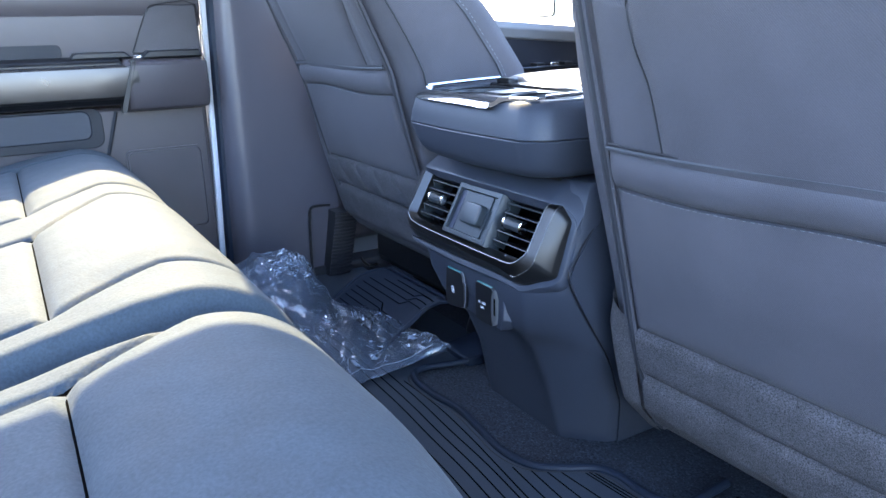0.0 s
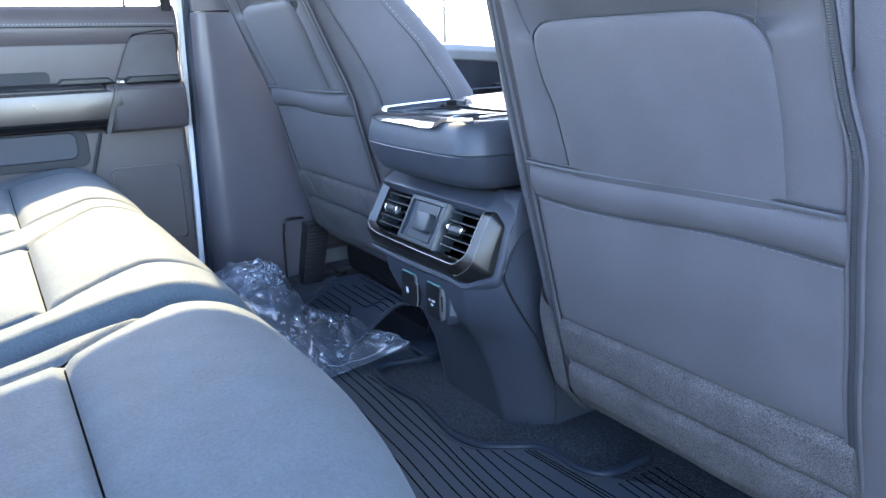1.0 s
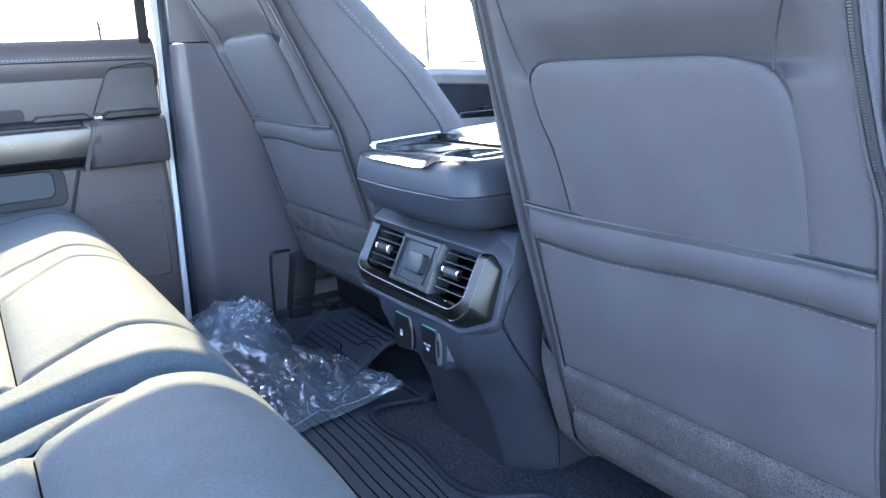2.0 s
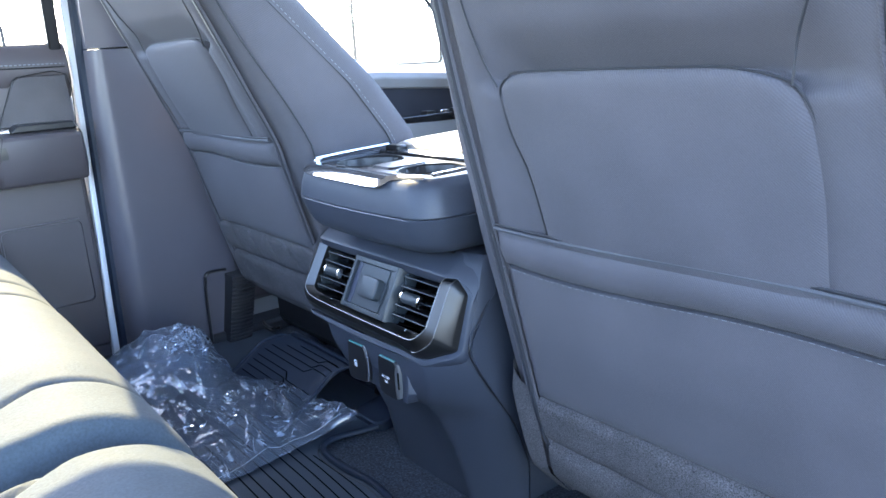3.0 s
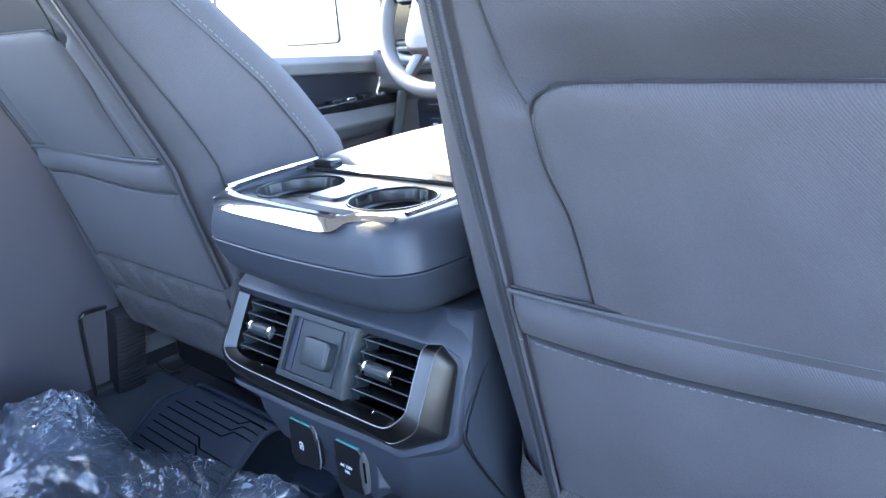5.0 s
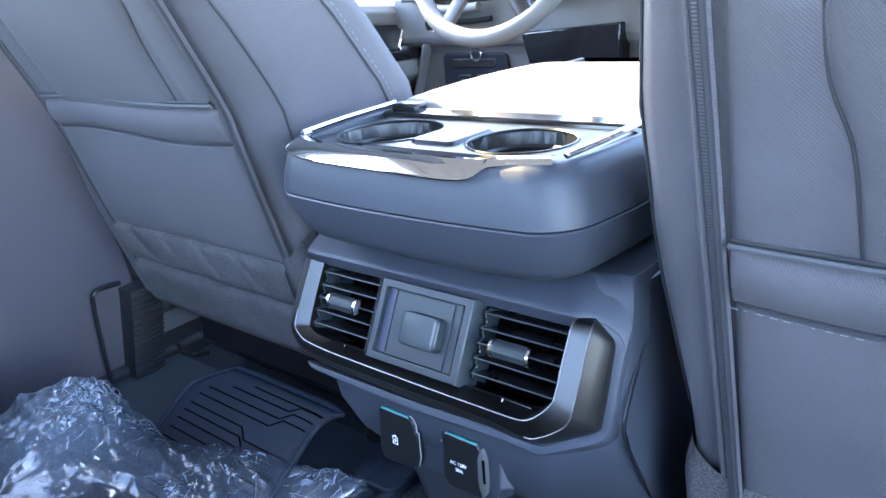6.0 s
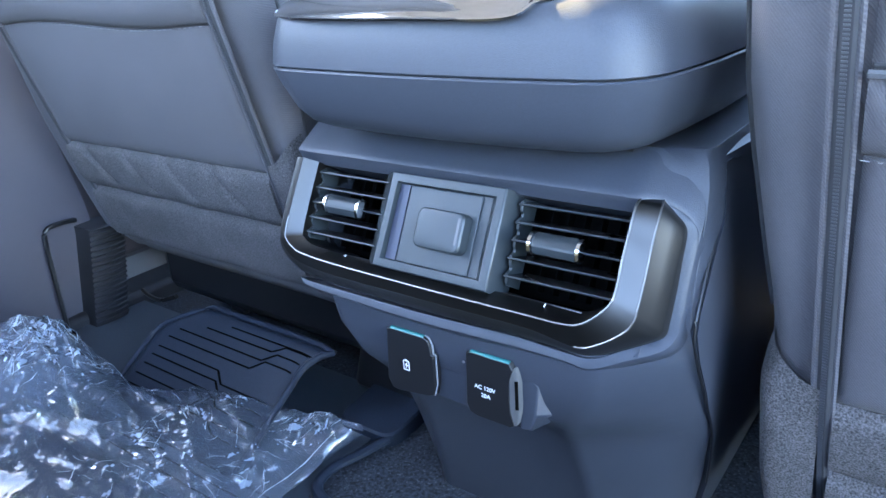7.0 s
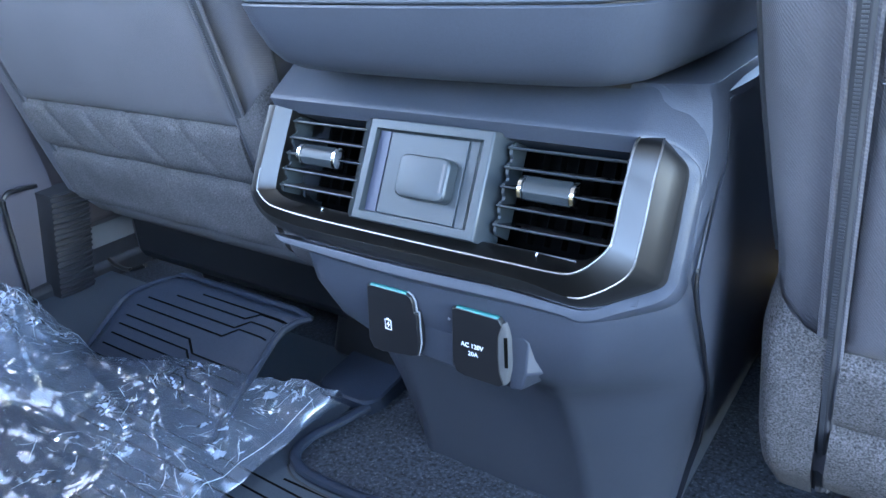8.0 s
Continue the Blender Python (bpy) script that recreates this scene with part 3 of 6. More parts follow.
    # felt hem in two strips
    def felt(za, zb_, puff):
        def fn(u, v):
            x = lerp(0.258, 0.652, u)
            lo = za + skirt + (0.007 if za > 0.15 else 0.002)
            hi = zb_ + skirt + (0.006 if zb_ > 0.22 else 0.007)
            z = lerp(lo, hi, v)
            dd = min(z - lo, hi - z)
            y = seat_rear(z) + 0.006 - puff * (1 - math.exp(-max(dd, 0) / 0.006)) - 0.003 * noise.noise(Vector((x * 16, z * 24, 5 + s)))
            if za > 0.15 and s < 0:
                for k in range(4):
                    y += 0.0045 * math.exp(-((x - 0.36 - 0.085 * k + 0.8 * (hi - z)) / 0.005) ** 2)
            if za < 0.15:
                y += 0.05 * max(0.0, 0.35 - v) ** 1.5
            return P(x, y, z)
        return sheet(fn, 60, 14, 0.012)
    part("felt_strip", felt(0.172, 0.238, 0.010), FELT, ob, "grey felt strip")
    part("felt_hem", felt(0.082, 0.172, 0.009), FELT, ob, "grey felt hem curling under the seat")

    # inner corner felt below the cloth
    def corner(u, v):
        z = lerp(0.085 + skirt, lerp(0.255, 0.30, u) + skirt, v)
        xi = table(side, z)[0]
        a = u * math.pi / 2
        top = smooth(0.78, 1.0, v)
        x = lerp(0.250, xi - 0.006 + 0.007 * top, math.sin(a) ** 0.6)
        y = seat_rear(z) - 0.002 + 0.074 * (1 - math.cos(a)) ** 2.4 - 0.004 * math.sin(math.pi * v) * math.sin(2 * a) + 0.007 * top * math.sin(a)
        return P(x, y, z)
    part("felt_corner", sheet(corner, 20, 20), FELT, ob, "grey felt corner", angle=70)

    # zips with teeth
    def zipper(path, label):
        pts = smoothed([P(x, seat_rear(z) + 0.0012, z) for x, z in path], 8)
        z_ob = part("zip", tube(pts, 0.0050, 8, 0.45), ZIP, ob, label)
        for o in (-0.0058, 0.0058):
            part("zip_tape", tube([p + Vector((o, 0.0006, 0)) for p in pts], 0.0020, 6), SEAT, z_ob)
        teeth = bmesh.new()
        run = 0.0
        for a, b in zip(pts, pts[1:]):
            d = b - a
            while run < d.length:
                c = a + d.normalized() * run + Vector((0, -0.0023, 0))
                vs = [teeth.verts.new(c + Vector((i * 0.0015, j * 0.0007, k * 0.0005))) for i in (-1, 1) for j in (-1, 1) for k in (-1, 1)]
                for q in ((0, 1, 3, 2), (4, 6, 7, 5), (0, 4, 5, 1), (2, 3, 7, 6), (0, 2, 6, 4), (1, 5, 7, 3)):
                    teeth.faces.new([vs[i] for i in q])
                run += 0.0022
            run -= d.length
        part("zip_teeth", teeth, TEETH, z_ob, kind="stuff")
    zipper([(0.645, 0.10 + skirt), (0.650, 0.266), (0.653, 0.352), (0.655, 0.425), (0.658, 0.486), (0.657, 0.516), (0.649, 0.553), (0.640, 0.62), (0.632, 0.70), (0.60, 0.82)], "long closed zip at the outer edge")
    zipper([(0.254, 0.095 + skirt), (0.252, 0.20), (0.249, 0.31), (0.2465, 0.42), (0.2455, 0.457), (0.244, 0.54), (0.243, 0.62), (0.248, 0.72), (0.275, 0.82)], "long closed zip at the inner edge")

    # side facing: a seam behind, a stitched one in front
    front = []
    for k in range(24):
        z = lerp(0.34, 0.80, k / 23)
        xi, xo, yf = table(side, z)
        front.append(P(xi - 0.0015, yf - 0.070, z))
    part("bolster_seam", tube(front, 0.0018, 6), WELT, ob)
    part("bolster_stitching", stitches([Vector(p) + Vector((-s * 0.0015, 0.007, 0)) for p in front], 0.0045, 0.0035, 0.0004), STITCH, ob, "pale stitching", kind="stuff")
    rear = []
    for k in range(24):
        z = lerp(0.30, 0.80, k / 23)
        full = 0.8 + 0.2 * (1 - smooth(0.40, 0.50, z)) + 0.3 * (1 - smooth(0.28, 0.40, z))
        t = smooth(0.42, 0.66, z) if s < 0 else 0.0
        xi = table(side, z)[0]
        rear.append(P(lerp(xi + 0.0005, lerp(xi, 0.243, 0.30) - 0.001, t), seat_rear(z) + 0.007 + lerp(0.0455 - 0.020 * full, 0.0255 - 0.017 * full, t) + 0.5 * max(0.0, z - 0.84), z))
    part("side_seam", tube(rear, 0.0016, 6), POCKET, ob)

    # seat cushion, base and rails on the floor
    part("seat_cushion", loft([[(s * (0.455 + a), y, z) for a, z in ((-0.235, 0.22), (-0.25, 0.30), (-0.22, 0.365 + c), (-0.1, 0.35 + c), (0.1, 0.35 + c), (0.22, 0.365 + c), (0.25, 0.30), (0.235, 0.22))] for y, c in ((0.12, 0.0), (0.4, 0.0), (0.6, 0.02), (0.66, -0.02))]), SEAT, ob, bevel=0.012)
    part("seat_base", box(*sorted((s * 0.25, s * 0.70)), 0.15, 0.60, 0.06, 0.23), DARK, ob, "black seat base", bevel=0.02)
    for a in (0.285, 0.63):
        part("rail", box(*sorted((s * (a - 0.018), s * (a + 0.018))), 0.22, 0.62, 0.0, 0.065), DARK, ob, "black seat rail", bevel=0.006)
    part("rail_end", tube(smoothed([(s * 0.758, 0.140, 0.050), (s * 0.735, 0.137, 0.045), (s * 0.70, 0.136, 0.046), (s * 0.661, 0.140, 0.060)], 5), 0.0035, 6), SATIN, ob, "bright metal release bar")
    return ob


seat(1, 0.0, 0.0, (0.24, 0.24), "dark grey cloth front seat with map pocket and zipped cover")
seat(-1, 0.065, 0.025, (0.27, 0.46), "dark grey cloth driver's seat with map pocket, set a little higher")


# ---------------------------------------------------------------- rear bench
def bench_half(name_label, xa, xb, lift, insert, gap_side):
    """A bench cushion between xa and xb; insert: (x0, x1) of the sewn seat field behind the front roll."""
    ob = thing("bench_cushion", ((xa + xb) / 2, -0.6, 0.0), name_label, "bench seat", "rear bench cushions")
    seam_y = -0.552

    def top(x, y):
        z = 0.372 + lift - 0.034 * smooth(-0.43, -0.66, y) + 0.02 * smooth(-0.66, -1.0, y)
        for a, b, sa, sb in insert:
            # the sewn field flares in front of its cross seam; it sinks at seams and swells between them
            ahead = max(0.0, y - seam_y) * (1 - 0.5 * smooth(-0.44, -0.40, y))
            inside = min(x - a - sa * ahead, b + sb * ahead - x)
            z -= 0.007 * math.exp(-(abs(inside) / 0.005) ** 2) * (1 - 0.6 * smooth(-0.43, -0.39, y))
            if inside > -0.006:
                z -= 0.008 * math.exp(-(abs(y - seam_y) / 0.005) ** 2) * smooth(-0.005, 0.012, inside)
                z += 0.005 * smooth(0.0, 0.05, inside) * smooth(seam_y, seam_y - 0.04, y)
                z += 0.004 * smooth(0.0, 0.05, inside) * smooth(seam_y, seam_y + 0.03, y)
                z -= 0.020 * smooth(0, 0.2, inside) * smooth(seam_y, -0.75, y)
        d = min(x - xa, xb - x)
        z -= 0.040 * (1 - min(1.0, max(0.0, d) / 0.026)) ** 2.2
        z += 0.0022 * noise.noise(Vector((x * 7, y * 9, 1.3))) + 0.0008 * noise.noise(Vector((x * 30, y * 34, 2.2)))
        return z

    def fn(u, v):
        x = lerp(xa, xb, u)
        ahead = 0.012 - 0.7 * max(0.0, x - 0.40) ** 2
        # v: from the floor side of the front up over the roll and back
        if v < 0.30:
            t = v / 0.30
            if t < 0.5:
                return (x, -0.362 + ahead - 0.02 * (1 - t * 2), lerp(0.10, 0.29, t * 2) + lift * t)
            a = (t - 0.5) * 2 * math.pi / 2
            zc = top(x, -0.450)
            h = zc - 0.29 - lift * 0.5
            return (x, -0.450 + (0.088 + ahead) * math.cos(a), 0.29 + lift * 0.5 + h * math.sin(a))
        y = lerp(-0.452, -1.02, ((v - 0.30) / 0.70) ** 1.15)
        return (x, y, top(x, y))
    n = int((xb - xa) * 260)
    bm = bmesh.new()
    nv = 150
    vs = [[bm.verts.new(fn(i / n, j / nv)) for i in range(n + 1)] for j in range(nv + 1)]
    for j in range(nv):
        for i in range(n):
            bm.faces.new((vs[j][i], vs[j][i + 1], vs[j + 1][i + 1], vs[j + 1][i]))
    # closed sides
    for i in (0, n):
        col = [vs[j][i] for j in range(nv + 1)]
        foot = [bm.verts.new((c.co.x, c.co.y, min(c.co.z, 0.10))) for c in col]
        for j in range(nv):
            if (col[j].co - foot[j].co).length > 1e-5 or (col[j + 1].co - foot[j + 1].co).length > 1e-5:
                bm.faces.new((col[j], col[j + 1], foot[j + 1], foot[j]))
    part("cushion", bm, BENCH, ob, angle=75)
    part("base_board", box(xa + 0.03, xb - 0.03, -1.0, -0.43, 0.0, 0.12), DARK, ob, "black base under the cushion", bevel=0.01)
    k = 0
    for a, b, sa, sb in insert:
        for x0, sl in ((a, sa), (b, sb)):
            line = []
            for i in range(49):
                y = lerp(-0.405, -0.95, i / 48)
                x = x0 + sl * max(0.0, min(y, -0.45) - seam_y)
                if xa + 0.012 < x < xb - 0.012:
                    z = top(x, min(y, -0.45))
                    if y > -0.45:
                        z = 0.29 + lift * 0.5 + (z - 0.29 - lift * 0.5) * math.sqrt(max(0.0, 1 - ((y + 0.45) / (0.10 - 0.7 * max(0.0, x - 0.40) ** 2)) ** 2))
                    line.append((x, y, z + 0.0005))
            part("side_seam", tube(line, 0.0019, 6, 0.7), WELL, ob)
        part("field_seam", tube([(lerp(a, b, i / 24), seam_y, top(lerp(a, b, i / 24), seam_y) + 0.0005) for i in range(25)], 0.0013, 6, 0.7), WELL, ob)
    return ob


bench_half("grey cloth bench cushion, two seats wide, in sunlight", -0.80, 0.222, 0.006, [(-0.70, -0.275, 0.0, -0.8), (-0.148, 0.158, -1.2, -0.5)], 1)
bench_half("grey cloth bench cushion beside the open door", 0.235, 0.80, 0.0, [(0.291, 0.74, -0.45, 0.0)], -1)
part("bench_back", loft([[(x, y, z) for x in (-0.8, 0.8) for y in ((-1.04,) if x < 0 else (-1.04,))] + [(0.8, -1.09, z), (-0.8, -1.09, z)] for z, y in ((0.3, 0), (0.62, 0))]), BENCH, None, "grey cloth bench backrest along the back wall", bevel=0.015, kind="structure")


# ---------------------------------------------------------------- centre console
FACE_O = Vector((0, -0.0362, 0.300))
FACE_V = Vector((0, 0.468, 0.883))
FACE_N = Vector((0, -0.883, 0.468))


def F(x, v, d):
    """A place on the tilted vent face: across, up along it, and out of it."""
    return FACE_O + Vector((x, 0, 0)) + v * FACE_V + d * FACE_N


def face_prism(points, d0, d1, inset=0.0, centre=None):
    if centre is None:
        centre = (sum(p[0] for p in points) / len(points), sum(p[1] for p in points) / len(points))
    def scaled(p, k):
        return (centre[0] + (p[0] - centre[0]) * k, centre[1] + (p[1] - centre[1]) * k)
    rings = [[F(p[0], p[1], d0) for p in points], [F(p[0], p[1], d1 - inset) for p in points]]
    if inset:
        w = max(abs(p[0] - centre[0]) for p in points)
        rings.append([F(*scaled(p, 1 - inset / w), d1) for p in points])
    return loft(rings)


def console():
    ob = thing("centre_console", (0, 0.3, 0.0), "dark grey plastic centre console with rear vents and outlet covers", "console")
    sec = [(0.003, 0.090, 0.066, 0.142, 0.116), (0.05, 0.088, 0.057, 0.150, 0.104), (0.10, 0.086, 0.045, 0.160, 0.090), (0.155, 0.085, 0.030, 0.170, 0.070), (0.174, 0.086, 0.020, 0.174, 0.062), (0.183, 0.094, -0.006, 0.175, 0.057),
           (0.200, 0.106, -0.0185, 0.176, 0.050), (0.232, 0.120, -0.0255, 0.177, 0.030), (0.258, 0.122, -0.0290, 0.178, 0.016), (0.264, 0.124, -0.0280, 0.178, 0.013), (0.294, 0.148, -0.004, 0.177, 0.006), (0.33, 0.156, 0.008, 0.177, 0.016), (0.36, 0.158, 0.018, 0.177, 0.026), (0.377, 0.155, 0.022, 0.176, 0.031), (0.390, 0.150, 0.026, 0.173, 0.037), (0.3985, 0.142, 0.034, 0.168, 0.044)]
    smooth_side = [(0.003, 0.064), (0.10, 0.041), (0.155, 0.018), (0.183, -0.003), (0.200, -0.0150), (0.232, -0.0250), (0.258, -0.0290)]
    rings = []
    rows = []
    for r in sec:
        rows.append(r)
    for z in (0.272, 0.2735, 0.3725, 0.374):
        rows.append((z, *table(sec, z)))
    rows.sort()
    for z, a, yf, b, yb in rows:
        ys = table(smooth_side, z)[0] if z < 0.258 else yf
        deep = 0.075 if 0.273 < z < 0.373 else 0.0
        half = [(0.0, yf - 0.002 + deep), (a * 0.5, yf - 0.0012 + deep), (0.1470 if deep else min(a - 0.012, 0.1470), lerp(yf, ys, 0.8) + deep), (0.1485 if deep else min(a - 0.010, 0.1485), lerp(yf, ys, 0.85)), (a - 0.004, ys), (a + 0.004, ys + 0.003), (lerp(a, b, 0.55), lerp(ys, yb, 0.52)), (b - 0.004, yb - 0.004), (b, yb + 0.006), (b, 0.20), (b - 0.01, 0.62)]
        rings.append([(x, y, z) for x, y in half] + [(-x, y, z) for x, y in half[:0:-1]])
    part("rear_shell", loft(rings), PLASTIC, ob, angle=46, bevel=0.0022)
    # flank panels, parted from the rear shell by a fine line
    for s in (1, -1):
        edge = [(0.004, 0.122, 0.1465), (0.05, 0.116, 0.155), (0.09, 0.106, 0.164), (0.163, 0.072, 0.175), (0.228, 0.030, 0.179), (0.262, 0.010, 0.179), (0.288, 0.0, 0.179), (0.302, 0.004, 0.179), (0.340, 0.030, 0.179), (0.352, 0.044, 0.1785), (0.372, 0.046, 0.177), (0.388, 0.052, 0.174)]
        part("flank_panel", loft([[(s * (b - 0.007), y + 0.004, z), (s * b, y, z), (s * b, 0.3, z), (s * b, 0.62, z), (s * (b - 0.007), 0.62, z)] for z, y, b in edge]), PLASTIC, ob, angle=40)
        top = [(0.046, 0.160, 0.1715), (0.060, 0.158, 0.1738), (0.10, 0.150, 0.1775), (0.30, 0.150, 0.181), (0.60, 0.150, 0.181)]
        part("flank_shoulder", loft([[(s * a, y, 0.3935), (s * (b - 0.006), y, 0.3935), (s * (b - 0.001), y, 0.3915), (s * b, y, 0.386), (s * a, y, 0.384)] for y, a, b in top]), PLASTIC, ob, angle=40)
        line = smoothed([(s * 0.1685, 0.0345, 0.3835), (s * 0.1735, 0.0415, 0.366), (s * 0.1755, 0.0410, 0.350), (s * 0.1765, 0.028, 0.3385), (s * 0.1775, 0.004, 0.306), (s * 0.1780, -0.003, 0.288), (s * 0.1780, 0.008, 0.262), (s * 0.1780, 0.028, 0.228), (s * 0.1745, 0.070, 0.163), (s * 0.1635, 0.1045, 0.09)], 5)
        part("parting_line", tube(line, 0.0011, 6), DARK, ob)
    # the surround round the vents: inner edge, first crest, second crest and outer edge at stations
    # from upper left down, along the foot and up the right side, as (across, up, out)
    stations = [
        ((-0.1478, 0.0765, 0.000), (-0.1597, 0.0775, 0.007), (-0.1680, 0.0775, 0.0055), (-0.1735, 0.077, 0.002)),
        ((-0.1488, 0.0453, 0.000), (-0.1613, 0.0424, 0.007), (-0.1695, 0.042, 0.0055), (-0.1745, 0.042, 0.002)),
        ((-0.1486, 0.0163, 0.000), (-0.1618, 0.0132, 0.007), (-0.1695, 0.011, 0.005), (-0.1735, 0.008, 0.001)),
        ((-0.1451, 0.0108, 0.000), (-0.1577, 0.0060, 0.007), (-0.1640, 0.001, 0.004), (-0.1670, -0.004, 0.000)),
        ((-0.1356, 0.0067, -0.001), (-0.1475, 0.0001, 0.007), (-0.1520, -0.007, 0.003), (-0.1545, -0.0125, -0.002)),
        ((-0.1196, 0.0052, -0.003), (-0.1352, -0.0025, 0.007), (-0.1370, -0.011, 0.002), (-0.1385, -0.0185, -0.006)),
        ((-0.0980, 0.0045, -0.006), (-0.0980, -0.0046, 0.007), (-0.0990, -0.0135, 0.002), (-0.1000, -0.0215, -0.008)),
        ((0.0000, 0.0045, -0.006), (0.0000, -0.0057, 0.007), (0.0020, -0.0140, 0.002), (0.0040, -0.0228, -0.008)),
        ((0.0737, 0.0045, -0.006), (0.0737, -0.0057, 0.007), (0.0780, -0.0145, 0.001), (0.0820, -0.0222, -0.010)),
        ((0.1000, 0.0045, -0.007), (0.1060, -0.0055, 0.007), (0.1131, -0.0185, -0.003), (0.1140, -0.0235, -0.015)),
        ((0.1150, 0.0060, -0.010), (0.1185, -0.0028, 0.007), (0.1294, -0.0133, -0.001), (0.1330, -0.0165, -0.018)),
        ((0.1238, 0.0115, -0.012), (0.1283, 0.0051, 0.007), (0.1455, -0.0018, 0.002), (0.1561, -0.0033, -0.020)),
        ((0.1310, 0.0190, -0.012), (0.1350, 0.0141, 0.007), (0.1511, 0.0068, 0.004), (0.1617, 0.0024, -0.020)),
        ((0.1330, 0.0260, -0.012), (0.1367, 0.0222, 0.007), (0.1522, 0.0152, 0.005), (0.1628, 0.0093, -0.018)),
        ((0.1335, 0.0456, -0.012), (0.1367, 0.0456, 0.007), (0.1526, 0.0330, 0.005), (0.1643, 0.0295, -0.014)),
        ((0.1340, 0.0600, -0.012), (0.1372, 0.0600, 0.007), (0.1525, 0.0549, 0.005), (0.1650, 0.0500, -0.012)),
        ((0.1345, 0.0752, -0.012), (0.1376, 0.0770, 0.006), (0.1531, 0.0773, 0.004), (0.1652, 0.0690, -0.011)),
        ((0.1350, 0.0850, -0.012), (0.1380, 0.0850, -0.002), (0.1500, 0.0850, -0.006), (0.1600, 0.0770, -0.015)),
    ]
    # the rim below and beside it: its inner and outer edge
    rim_stations = [
        ((-0.1450, -0.0222, -0.006), (-0.1430, -0.0245, -0.0062)),
        ((-0.1350, -0.0238, -0.007), (-0.1335, -0.0288, -0.0070)),
        ((-0.0788, -0.0241, -0.010), (-0.0775, -0.0312, -0.0100)),
        ((-0.0257, -0.0244, -0.012), (-0.0237, -0.0325, -0.0120)),
        ((0.0222, -0.0235, -0.014), (0.0238, -0.0320, -0.0140)),
        ((0.0652, -0.0228, -0.017), (0.0667, -0.0310, -0.0170)),
        ((0.1000, -0.0246, -0.020), (0.1010, -0.0315, -0.0200)),
        ((0.1195, -0.0238, -0.023), (0.1185, -0.0327, -0.0240)),
        ((0.1384, -0.0129, -0.026), (0.1404, -0.0217, -0.0260)),
        ((0.1532, -0.0041, -0.030), (0.1610, -0.0100, -0.0300)),
        ((0.1596, 0.0020, -0.031), (0.1684, 0.0012, -0.0330)),
        ((0.1604, 0.0097, -0.029), (0.1696, 0.0152, -0.0310)),
        ((0.1618, 0.0303, -0.024), (0.1708, 0.0390, -0.0260)),
        ((0.1630, 0.0550, -0.019), (0.1721, 0.0622, -0.0210)),
        ((0.1637, 0.0703, -0.016), (0.1705, 0.0718, -0.0190)),
        ((0.1590, 0.0755, -0.012), (0.1652, 0.0773, -0.0160)),
        ((0.1510, 0.0800, -0.008), (0.1571, 0.0820, -0.0110)),
        ((0.1440, 0.0815, -0.004), (0.1500, 0.0838, -0.0070)),
    ]
    runs = [smoothed([st[c] for st in stations], 6) for c in range(4)]
    rim_runs = [smoothed([st[c] for st in rim_stations], 6) for c in range(2)]

    def along(lines, recipe):
        """Loft along the stations; recipe turns the places of one station into a profile."""
        return loft([[F(q.x, q.y, q.z) for q in recipe(*places)] for places in zip(*lines)], close=False)

    def out(d):
        return Vector((0, 0, d))

    def surround_profile(a, b, c, o):
        return [a + out(-0.04), a + out(-0.002), a, a.lerp(b, 0.9), a.lerp(b, 0.96) + out(0.0004), b + out(0.0003), b.lerp(c, 0.07) + out(0.0001), b.lerp(c, 0.5) + out(0.0006), b.lerp(c, 0.93), c + out(0.0002)]

    def flank_profile(a, b, c, o):
        return [b.lerp(c, 0.97) + out(-0.0006), c + out(0.0001), c.lerp(o, 0.07) + out(-0.0002), c.lerp(o, 0.5) + out(0.0006), c.lerp(o, 0.95), o + out(-0.002), o + out(-0.03)]

    def rim_profile(r1, r2):
        away = r2 - r1
        away.z = 0
        return [r1 + out(-0.03), r1 + out(-0.002), r1 + away * 0.1 + out(0.0003), r1.lerp(r2, 0.5) + out(0.0006), r1.lerp(r2, 0.9) + out(0.0002), r2 + out(-0.0008), r2 + away * 0.25 + out(-0.009), r2 + away * 0.15 + out(-0.03)]
    part("vent_surround", along(runs, surround_profile), METAL, ob, "dark satin bronze vent surround", angle=42)
    # outer face of the surround, its dim reflections put into a darker bronze
    part("surround_flank", along(runs, flank_profile), BRONZE, ob, "bronze outer face, darkened for its dim reflections", angle=42)
    # highlights along the crests, added as thin beads of brighter metal
    crest = runs[1][9:]
    part("crest_line", tube([F(q.x, q.y, q.z + 0.0001) for q in crest], lambda t: 0.0009, 6), EDGE, ob, "crest highlight as a bead of brighter metal")
    part("crest_line", tube([F(q.x, q.y, q.z) for q in runs[2][54:]], lambda t: 0.0007, 6), EDGE, ob, "crest highlight as a bead of brighter metal")
    part("rim", along(rim_runs, rim_profile), PLASTIC, ob, angle=30)
    # the lip over the vents; its right end slants down into the rim
    low_edge = [(-0.1745, 0.0845, 0.0010), (-0.160, 0.0836, 0.0034), (0.136, 0.0826, 0.0034), (0.144, 0.0834, -0.0020), (0.150, 0.0838, -0.0070), (0.157, 0.0820, -0.0110), (0.165, 0.0775, -0.0160), (0.1702, 0.0722, -0.0190), (0.1725, 0.064, -0.0215)]
    lip = []
